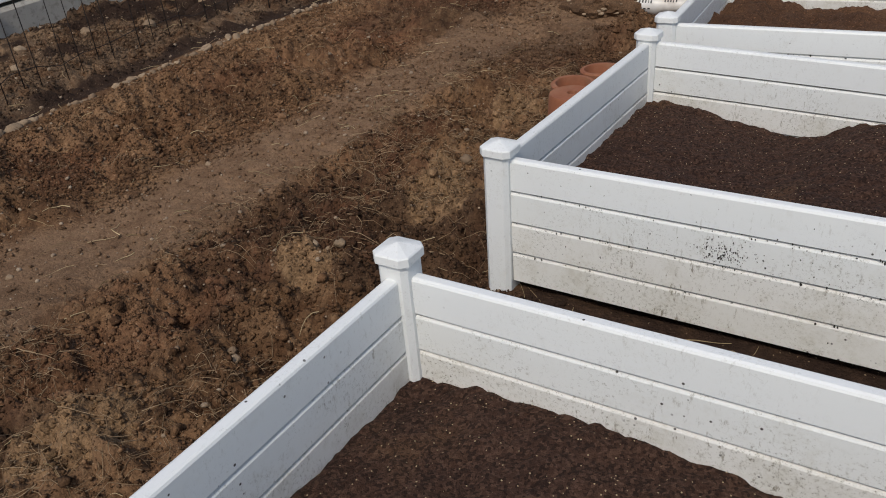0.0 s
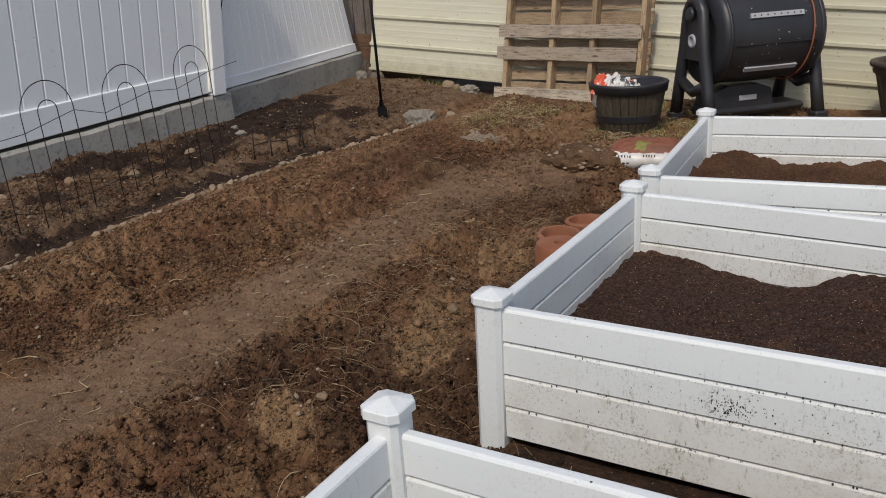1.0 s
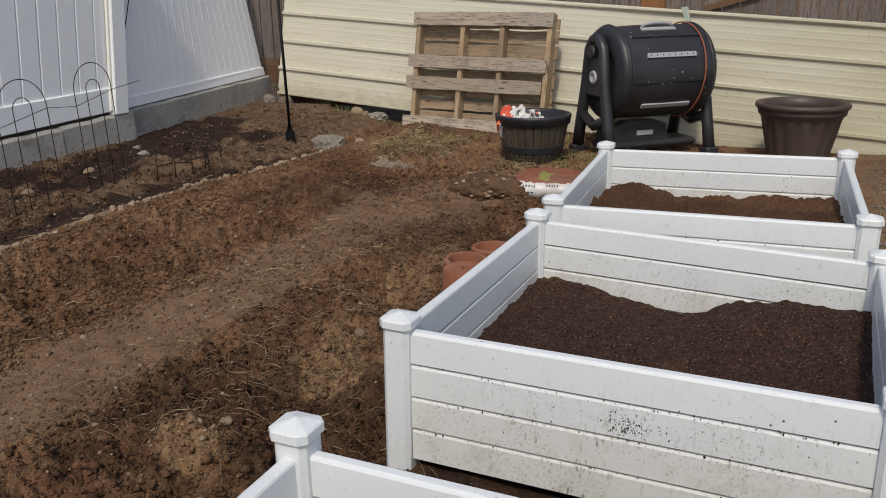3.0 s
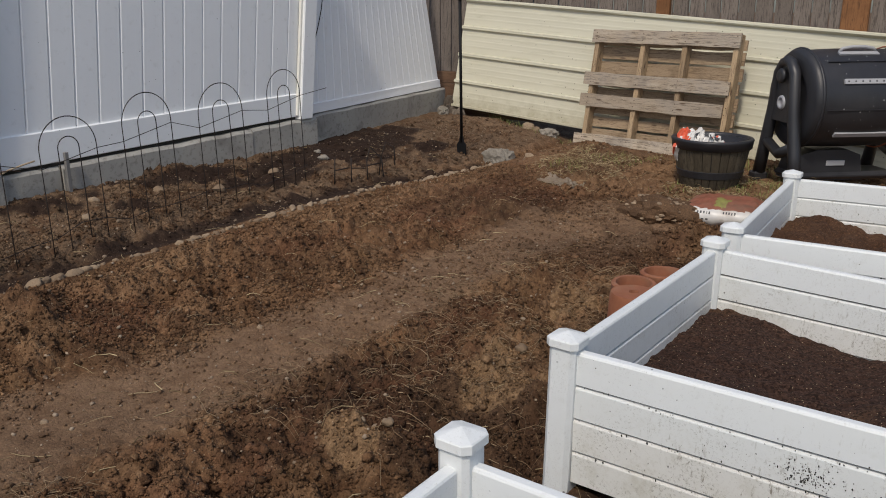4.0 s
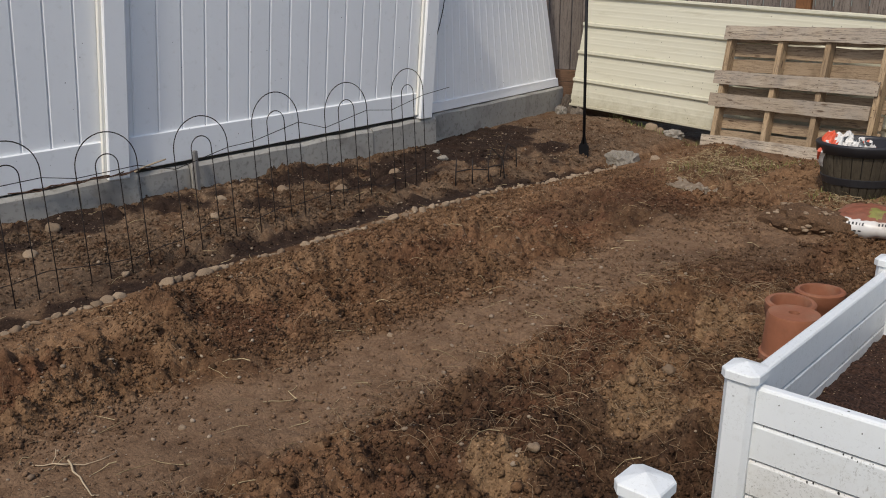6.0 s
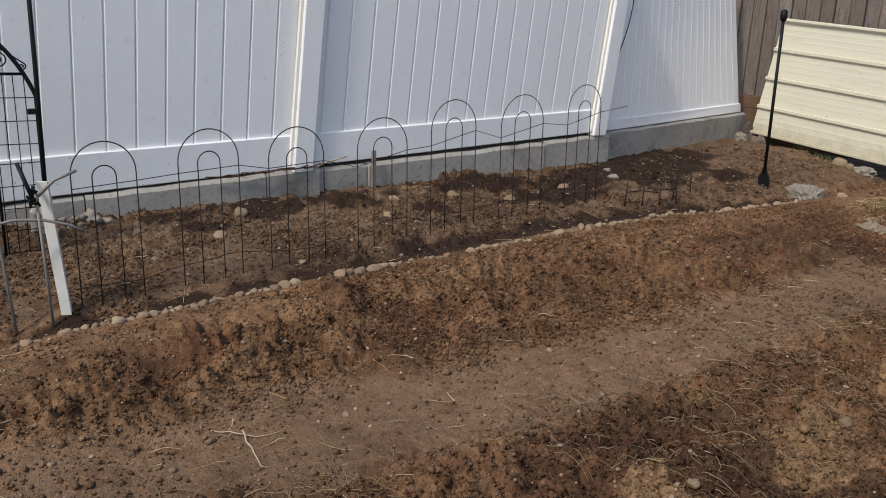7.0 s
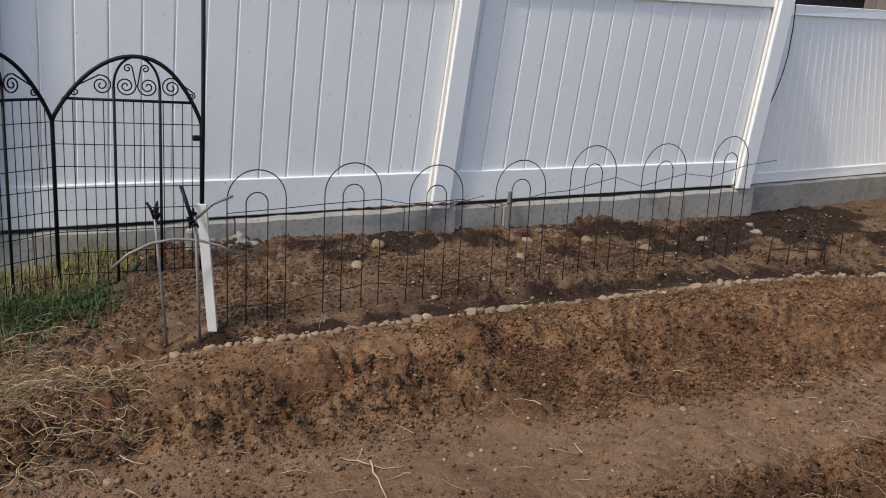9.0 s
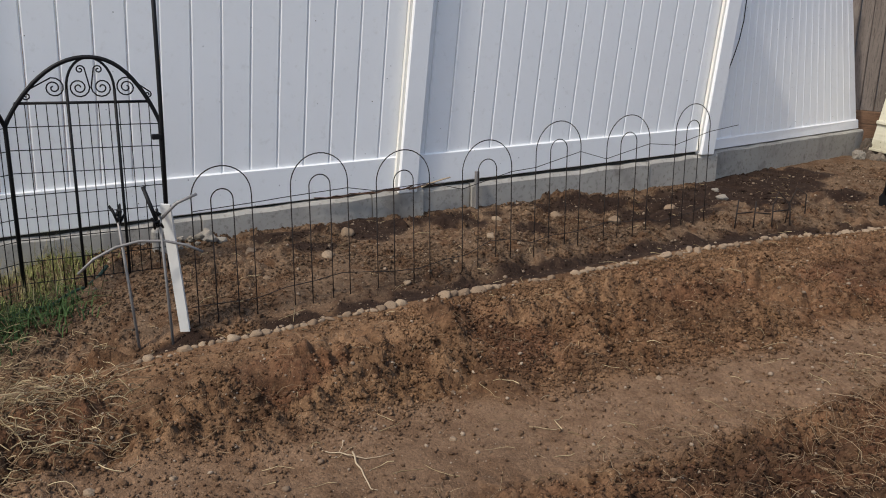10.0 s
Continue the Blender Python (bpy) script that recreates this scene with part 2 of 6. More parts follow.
def sheet_material():
    n = Nodes("cream_painted_steel", 0.42, spec=0.4)
    long = n.stretch(0.6, 6.0, 6.0)
    up = n.t.nodes.new("ShaderNodeSeparateXYZ")
    n.put(n.co, up.inputs[0])
    c = n.mix(n.noise(2.0, 5, long), (0.55, 0.525, 0.405), (0.64, 0.615, 0.49))
    c = n.mix(n.ramp(n.noise(3.5, 6, long, 0.75), 0.52, 0.70, 0, 0.35), c, (0.36, 0.33, 0.22))
    # right end: yellowish stain and weaker light, both put into the colour
    c = n.mix(n.math("MULTIPLY", n.ramp(up.outputs[0], 2.4, 5.4, 0.0, 0.8), n.ramp(n.noise(1.3, 5, long), 0.30, 0.60, 0.45, 1.0)), c, (0.40, 0.365, 0.24))
    splash = n.math("ADD", n.ramp(up.outputs[2], 0.45, -0.05, 0.0, 0.55), n.math("MULTIPLY", n.noise(9, 6, None, 0.75), 0.75))
    c = n.mix(n.ramp(splash, 0.55, 1.05, 0, 0.75), c, (0.29, 0.25, 0.15))
    d = n.math("MULTIPLY", n.ramp(n.cells(26), 0.13, 0.07), n.ramp(n.cells(26, None, "Color"), 0.72, 0.76))
    c = n.mix(d, c, (0.06, 0.05, 0.035))
    return n.done(c, n.noise(40, 4), 0.08, 0.003)


SHEET = sheet_material()
HEM = vinyl_material("soiled_steel_hem", (0.50, 0.46, 0.34), 1.2, 1.0)
BLACKPL = plain("black_moulded_plastic", (0.022, 0.022, 0.025), 0.45, 0.0, 0.25, (0.060, 0.057, 0.056), 12, 0.25, 0.25)
GREYSTRIP = plain("grey_plastic_strip", (0.36, 0.36, 0.37), 0.5, 0.0, 0.1)
IRON = plain("black_painted_iron", (0.008, 0.008, 0.009), 0.55, 0.0, 0.3)
WIRE = plain("rusty_dark_wire", (0.030, 0.024, 0.021), 0.8, 0.0, 0.4)
TUBE = plain("dull_grey_tube", (0.22, 0.21, 0.20), 0.6, 0.3, 0.2)
BARREL = wood_material("barrel_stave_resin", (0.070, 0.055, 0.036), (0.135, 0.110, 0.075), (0.03, 0.025, 0.02), 2)
BROWNPOT = plain("brown_resin", (0.060, 0.042, 0.034), 0.55, 0.0, 0.2, (0.12, 0.09, 0.07), 10, 0.15, 0.4)
TERRA = plain("terracotta", (0.245, 0.088, 0.042), 0.88, 0.0, 0.35, (0.30, 0.195, 0.13), 16, 0.5, 0.8)
BAGWHITE = plain("white_printed_plastic", (0.66, 0.645, 0.61), 0.4, 0.0, 0.08, (0.38, 0.29, 0.21), 12, 0.1, 0.6)
BAGRED = plain("red_printed_plastic", (0.62, 0.09, 0.035), 0.4, 0.0, 0.12)
BAGBROWN = plain("red_brown_printed_plastic", (0.25, 0.090, 0.050), 0.5, 0.0, 0.3, (0.17, 0.105, 0.066), 16, 0.2, 0.85)
BAGGREEN = plain("green_printed_plastic", (0.27, 0.26, 0.07), 0.45, 0.0, 0.3, (0.20, 0.13, 0.07), 20, 0.1, 0.8)
INK = plain("dark_ink", (0.05, 0.05, 0.05), 0.5)
ORANGE = plain("orange_cord_rubber", (0.33, 0.095, 0.045), 0.7)
STRAP = plain("pale_green_webbing", (0.42, 0.48, 0.40), 0.8)
WHITEWOOD = plain("chalky_white_paint", (0.66, 0.65, 0.61), 0.8, 0.0, 0.1, (0.36, 0.31, 0.25), 14, 0.3, 0.5)
SOD = clod_material("dark_sod", (0.085, 0.050, 0.029), (0.165, 0.098, 0.056))
PEBBLE = stone_material("river_pebble", (0.20, 0.137, 0.086), (0.39, 0.295, 0.198))
GREYSTONE = stone_material("grey_stone", (0.21, 0.187, 0.152), (0.33, 0.298, 0.25))
STRAWM = islands("dry_straw", (0.17, 0.120, 0.06), (0.58, 0.46, 0.27))
DARKSTONE = stone_material("dark_rubble", (0.085, 0.066, 0.050), (0.19, 0.155, 0.12))
ROOTM = islands("pale_roots", (0.16, 0.10, 0.055), (0.36, 0.26, 0.16))
GRASSM = islands("grass_blades", (0.085, 0.115, 0.030), (0.36, 0.36, 0.13))
DARKGRASS = islands("dark_grass_blades", (0.022, 0.052, 0.018), (0.085, 0.14, 0.045))
DRYGRASS = islands("dry_grass_blades", (0.20, 0.17, 0.08), (0.40, 0.34, 0.19))
HOSE = plain("dark_green_hose", (0.018, 0.045, 0.028), 0.5)
LEAFM = plain("dead_leaf", (0.30, 0.11, 0.045), 0.8)
NEIGHBOUR = plain("grey_lap_siding", (0.055, 0.058, 0.064), 0.7, 0.0, 0.2)
ROOF = plain("dark_shingle", (0.05, 0.05, 0.055), 0.9, 0.0, 0.3)
FILM = plain("dusty_clear_film", (0.40, 0.31, 0.22), 0.35, 0.0, 0.25, (0.40, 0.33, 0.25), 24, 0.3, 0.7)
FILM.node_tree.nodes["Principled BSDF"].inputs["Transmission Weight"].default_value = 0.25
# black for the mildew flecks and for the painted shade under the fence rail
MOULD_AND_SHADE = plain("black_mould_and_shade", (0.03, 0.028, 0.022), 0.9)
RUST = plain("rusty_steel", (0.10, 0.055, 0.035), 0.85, 0.3, 0.3)

for m in (IRON, WIRE):
    m.node_tree.nodes["Principled BSDF"].inputs["Specular IOR Level"].default_value = 0.2

# ---- geometry helpers ----
from mathutils.bvhtree import BVHTree

def finish(bm, name, material, smooth=False):
    me = bpy.data.meshes.new(name)
    bmesh.ops.recalc_face_normals(bm, faces=bm.faces)
    bm.to_mesh(me)
    bm.free()
    for m in material if isinstance(material, (list, tuple)) else (material,):
        me.materials.append(m)
    if smooth:
        me.shade_smooth()
    return me


def part(name, bm, material, parent=None, label="", smooth=False):
    ob = new(name, finish(bm, name, material, smooth))
    ob.parent = parent
    return tagged(ob, label)


def thing(name, m, label, category, group="", kind=""):
    ob = new(name)
    ob.empty_display_size = 0.1
    ob.matrix_world = m
    return tagged(ob, label, category, group, kind)


def box(bm, x0, y0, z0, x1, y1, z1, bevel=0.0, shear=None):
    r = bmesh.ops.create_cube(bm, size=1.0)
    for v in r["verts"]:
        v.co = Vector((x0 if v.co.x < 0 else x1, y0 if v.co.y < 0 else y1, z0 if v.co.z < 0 else z1))
    if bevel:
        es = list({e for v in r["verts"] for e in v.link_edges})
        bmesh.ops.bevel(bm, geom=es, offset=bevel, segments=1, affect="EDGES")
    return bm


def tube(bm, pts, r, seg=6, closed=False, radii=None):
    pts = [Vector(p) for p in pts]
    rings, n, side = [], len(pts), None
    for k, p in enumerate(pts):
        a, b = pts[max(k - 1, 0)], pts[min(k + 1, n - 1)]
        if closed:
            a, b = pts[(k - 1) % n], pts[(k + 1) % n]
        d = (b - a).normalized()
        if side is None:
            side = d.cross(Vector((0, 0, 1)) if abs(d.z) < 0.9 else Vector((1, 0, 0))).normalized()
        side = (side - d * side.dot(d)).normalized()
        up = d.cross(side)
        rr = radii[k] if radii else r
        rings.append([bm.verts.new(p + rr * (math.cos(2 * math.pi * q / seg) * side + math.sin(2 * math.pi * q / seg) * up)) for q in range(seg)])
    for k in range(n if closed else n - 1):
        A, B = rings[k], rings[(k + 1) % n]
        for q in range(seg):
            bm.faces.new((A[q], A[(q + 1) % seg], B[(q + 1) % seg], B[q]))
    if not closed:
        bm.faces.new(rings[0][::-1])
        bm.faces.new(rings[-1])
    return bm


def lathe(bm, profile, seg=32, m=Matrix(), flute=None):
    """Turns (radius, height) points about z; flute(angle, k) scales a radius."""
    rings = []
    for k, (r, z) in enumerate(profile):
        if r < 1e-5:
            rings.append([bm.verts.new(m @ Vector((0, 0, z)))])
            continue
        ring = []
        for q in range(seg):
            a = 2 * math.pi * q / seg
            s = r * (flute(a, k) if flute else 1)
            ring.append(bm.verts.new(m @ Vector((s * math.cos(a), s * math.sin(a), z))))
        rings.append(ring)
    for A, B in zip(rings, rings[1:]):
        for q in range(seg):
            w = (q + 1) % seg
            if len(A) == 1 and len(B) == 1:
                continue
            if len(A) == 1:
                bm.faces.new((A[0], B[w], B[q]))
            elif len(B) == 1:
                bm.faces.new((A[q], A[w], B[0]))
            else:
                bm.faces.new((A[q], A[w], B[w], B[q]))
    return bm


def extrude(bm, outline, axis_from, axis_to, frame_m=Matrix()):
    """A prism: outline of (u, v) in the x z plane, from y = axis_from to axis_to."""
    A = [bm.verts.new(frame_m @ Vector((u, axis_from, v))) for u, v in outline]
    B = [bm.verts.new(frame_m @ Vector((u, axis_to, v))) for u, v in outline]
    n = len(outline)
    for q in range(n):
        bm.faces.new((A[q], A[(q + 1) % n], B[(q + 1) % n], B[q]))
    bm.faces.new(A[::-1])
    bm.faces.new(B)
    return bm


def raw(name, verts, faces, material, smooth=False):
    me = bpy.data.meshes.new(name)
    me.from_pydata(verts, [], faces)
    me.materials.append(material)
    if smooth:
        me.shade_smooth()
    return new(name, me)


def vnoise(x, y, seed=0):
    xi, yi = np.floor(x), np.floor(y)
    u, v = x - xi, y - yi
    u, v = u * u * (3 - 2 * u), v * v * (3 - 2 * v)

    def h(i, j):
        w = np.sin(i * 127.1 + j * 311.7 + seed * 74.7) * 43758.5453
        return w - np.floor(w)
    return (h(xi, yi) * (1 - u) + h(xi + 1, yi) * u) * (1 - v) + (h(xi, yi + 1) * (1 - u) + h(xi + 1, yi + 1) * u) * v


def fbm(x, y, size, octaves=4, seed=0, gain=0.55):
    s, a, t = 0.0, 1.0, 0.0
    for k in range(octaves):
        s, t = s + a * vnoise(x / size + 13.7 * k, y / size - 9.1 * k, seed + k), t + a
        a, size = a * gain, size * 0.5
    return s / t


def smooth(a, b, v):
    u = np.clip((v - a) / (b - a), 0, 1)
    return u * u * (3 - 2 * u)


def domes(x, y, size, seed):
    """Rounded clods packed side by side: the highest of the domes round each point, 0 to 1."""
    xi, yi = np.floor(x / size), np.floor(y / size)
    out = np.zeros_like(x)
    for i in (-1, 0, 1):
        for j in (-1, 0, 1):
            a, b = xi + i, yi + j
            h = np.sin(a * 127.1 + b * 311.7 + seed * 74.7) * 43758.5453
            h = h - np.floor(h)
            k = np.sin(a * 269.5 + b * 183.3 + seed * 41.3) * 24634.6345
            k = k - np.floor(k)
            d2 = (x / size - a - 0.15 - 0.7 * h) ** 2 + (y / size - b - 0.15 - 0.7 * k) ** 2
            r = 0.30 + 0.52 * (h * 7.31 % 1.0)
            out = np.maximum(out, np.sqrt(np.maximum(r * r - d2, 0.0)) * (0.55 + 0.45 * (k * 5.77 % 1.0)) * 1.35)
    return out


def stone_line(y):
    """Where the row of edging stones runs."""
    return np.interp(y, [1.2, 1.5, 1.9, 2.4, 2.9, 3.5, 4.1, 4.9, 5.4, 6.0, 6.4], [-2.66, -2.64, -2.71, -2.76, -2.78, -2.81, -2.84, -2.82, -2.74, -2.66, -2.62])


# ---- the ground: one sheet to the horizon ----
def bump_at(x, y, cx, cy, rx, ry, h):
    return h * np.exp(-(((x - cx) / rx) ** 2 + ((y - cy) / ry) ** 2))


def ground_base(x, y):
    z = np.interp(x, [-30, -4.4, -3.94, -3.3, -2.95, -2.80, -2.62, -2.5, -1.65, -0.2, 3], [0.2, 0.45, 0.44, 0.385, 0.335, 0.29, 0.30, 0.315, 0.21, 0.17, 0.17])
    z = z + 0.02 * (np.clip(y, -6, 9) - 2.65) * smooth(-2.9, -1.2, x)
    z = z - 0.14 * smooth(1.5, 0.3, y) * smooth(-1.8, -2.8, x)
    side = smooth(-2.9, -1.2, x)
    return z + 0.0105 * (np.clip(y, -6, 9) - 5.2) * (1 - side) + 0.03 * smooth(5.0, 7.0, y) * side


def zones(x, y):
    """Soft masks of the soil's kinds: tilled, path, damp with painted shade, red, tan."""
    w = 0.35 * (fbm(x, y, 0.9, 3, 5) - 0.5)
    xx = x + w
    path = smooth(0.36, 0.16, np.abs(xx + 1.52 - 0.03 * (y - 2))) * smooth(5.6, 4.8, y)
    path = np.maximum(path, 0.8 * smooth(0.5, 0.2, np.abs(xx + 1.2)) * smooth(4.2, 4.9, y) * smooth(6.0, 5.4, y))
    bed = smooth(-2.82, -2.95, x)
    tilled = (1 - 0.85 * path) * (1 - 0.20 * bed) * (1 - 0.5 * smooth(5.9, 6.4, y))
    n1 = fbm(x, y, 0.5, 4, 11)
    damp_shade = 0.0 * x
    for cx, cy, rx, ry in ((-3.72, 4.00, 0.20, 0.30), (-3.74, 3.68, 0.12, 0.16), (-3.72, 3.10, 0.16, 0.30), (-3.74, 2.55, 0.14, 0.22), (-3.76, 2.05, 0.10, 0.25), (-3.34, 4.40, 0.14, 0.42), (-3.52, 4.72, 0.16, 0.30), (-3.62, 5.60, 0.38, 0.52), (-3.86, 6.15, 0.16, 0.40), (-3.30, 6.02, 0.12, 0.20), (-3.52, 2.10, 0.10, 0.16), (-3.40, 3.45, 0.12, 0.14)):
        damp_shade = np.maximum(damp_shade, smooth(1.15, 0.75, np.hypot((x - cx) / rx, (y - cy) / ry) + 2.0 * (n1 - 0.5) + 1.2 * (fbm(x, y, 0.12, 3, 12) - 0.5)))
    off = x - stone_line(y)
    trench = smooth(-0.03, -0.045, off) * smooth(-0.24, -0.14, off + 0.26 * (n1 - 0.5)) * smooth(0.9, 1.3, y) * smooth(6.4, 6.1, y)
    damp_shade = np.maximum(damp_shade, 0.55 * trench * smooth(0.14, 0.36, fbm(x, y, 0.4, 3, 8)))
    damp_shade = np.maximum(damp_shade, smooth(-0.015, -0.03, off) * smooth(-0.21, -0.13, off + 0.22 * (fbm(x, y, 0.15, 3, 13) - 0.5)) * smooth(0.95, 1.25, y) * smooth(6.3, 6.0, y))
    # gap between the near beds: wet debris plus the beds' shade, painted dark
    damp_shade = np.maximum(damp_shade, 1.0 * smooth(-0.16, -0.02, x) * smooth(1.6, 1.3, x) * smooth(2.00, 2.06, y) * smooth(2.80, 2.72, y))
    damp_shade = np.maximum(damp_shade, 0.62 * smooth(-1.30, -1.10, xx) * smooth(0.44, 0.58, fbm(x, y, 0.45, 3, 55)) * smooth(0.1, -0.1, x) * smooth(5.2, 4.6, y))
    damp_shade = np.maximum(damp_shade, 0.32 * smooth(0.35, 0.15, np.abs(xx + 2.05)) * smooth(0.45, 0.60, fbm(x, y, 0.5, 3, 57)))
    damp_shade = np.maximum(damp_shade, 0.45 * smooth(0.55, 0.25, np.hypot((x + 1.95) / 1.0, (y - 5.1) / 0.8) + 0.6 * (n1 - 0.5)))
    # slightly darker over the near ground beside the path
    damp_shade = np.maximum(damp_shade, 0.22 * smooth(-1.75, -1.45, xx) * smooth(2.5, 1.9, y) * smooth(0.2, -0.1, x))
    red = 0.75 * smooth(-2.75, -2.5, xx) * smooth(-1.8, -2.2, xx) * smooth(0.35, 0.65, fbm(x, y, 0.7, 3, 31)) + 0.5 * smooth(0.5, 0.75, fbm(x, y, 0.8, 3, 77)) * (1 - bed)
    tan = np.maximum(0.25 * path, smooth(0.45, 0.7, fbm(x, y, 0.6, 4, 41)) * 0.35)
    tan = np.maximum(tan, 0.65 * smooth(0.28, 0.12, np.abs(xx + 2.50)))
    tan = tan * smooth(1.3, 0.95, x)
    tan = np.maximum(np.minimum(tan, 0.85), 0.6 * smooth(5.5, 6.1, y) * smooth(-2.6, -2.2, x))
    ragged = 2.2 * (n1 - 0.5) + 1.4 * (fbm(x, y, 0.14, 3, 14) - 0.5)
    for cx, cy, rx, ry in ((-2.45, 3.55, 0.26, 0.22), (-2.24, 3.95, 0.25, 0.28), (-2.12, 4.45, 0.30, 0.32), (-2.32, 1.65, 0.22, 0.20), (-2.00, 5.50, 0.42, 0.30), (-1.00, 2.95, 0.24, 0.36), (-0.85, 2.45, 0.24, 0.26), (-1.08, 3.45, 0.20, 0.22), (-0.95, 4.60, 0.30, 0.50), (-0.95, 1.95, 0.22, 0.30)):
        red = np.maximum(red, smooth(1.2, 0.7, np.hypot((x - cx) / rx, (y - cy) / ry) + ragged))
    for cx, cy, rx, ry, k in ((-2.05, 2.32, 0.30, 0.34, 0.30), (-1.88, 2.75, 0.20, 0.30, 0.26), (-2.15, 1.95, 0.24, 0.22, 0.28), (-2.12, 2.78, 0.10, 0.14, 0.25), (-2.25, 3.12, 0.10, 0.12, 0.22), (-1.00, 2.95, 0.26, 0.38, 0.45), (-0.85, 2.45, 0.26, 0.28, 0.45), (-1.05, 3.45, 0.20, 0.22, 0.35), (-0.95, 4.60, 0.30, 0.45, 0.35), (-0.60, 3.55, 0.14, 0.20, 0.45)):
        m = smooth(1.2, 0.7, np.hypot((x - cx) / rx, (y - cy) / ry) + ragged)
        damp_shade, tan = np.maximum(damp_shade, k * m), tan * (1 - 0.8 * m)
    for cx, cy, rr in ((-0.55, 3.02, 0.19), (-0.70, 1.58, 0.19), (-0.66, 2.40, 0.085), (-0.72, 3.20, 0.10), (-0.75, 3.82, 0.13)):
        tan = np.maximum(tan, smooth(rr * 1.3, rr * 0.6, np.hypot(x - cx, (y - cy) * 0.8) + 0.25 * (n1 - 0.5)))
    damp_shade = damp_shade * (1 - 0.9 * smooth(0.9, 1.0, tan) * (x > -1.3))
    return tilled, path, np.clip(damp_shade, 0, 1), np.clip(red, 0, 1) * (1 - path), np.clip(tan, 0, 1)


# dug pockets and thrown-up heaps: x, y, radius, depth or height
HOLLOWS = ((-2.38, 1.82, 0.07, 0.05), (-2.15, 2.00, 0.10, 0.06), (-2.14, 2.20, 0.06, 0.04), (-2.36, 2.69, 0.06, 0.05), (-2.18, 2.78, 0.08, 0.06), (-2.06, 3.00, 0.07, 0.05), (-2.17, 1.50, 0.09, 0.06), (-2.20, 3.45, 0.09, 0.05), (-2.10, 3.90, 0.08, 0.05), (-2.25, 4.40, 0.10, 0.05), (-0.91, 2.34, 0.06, 0.06), (-0.62, 2.50, 0.07, 0.06), (-1.02, 2.50, 0.06, 0.05), (-0.87, 2.06, 0.08, 0.06), (-0.36, 2.38, 0.09, 0.06), (-0.56, 2.08, 0.07, 0.05), (-1.17, 2.96, 0.06, 0.04), (-1.08, 2.70, 0.06, 0.04), (-1.94, 2.62, 0.08, 0.05), (-0.98, 2.94, 0.05, 0.04), (-0.95, 3.45, 0.08, 0.05), (-1.0, 1.62, 0.08, 0.05))
MOUNDS = ((-0.69, 2.40, 0.10, 0.05), (-0.70, 2.20, 0.10, 0.05), (-0.71, 2.79, 0.13, 0.06), (-0.75, 1.95, 0.10, 0.05), (-0.99, 2.36, 0.07, 0.05), (-0.73, 3.84, 0.13, 0.04), (-2.45, 2.25, 0.14, 0.03), (-2.50, 3.20, 0.16, 0.03))


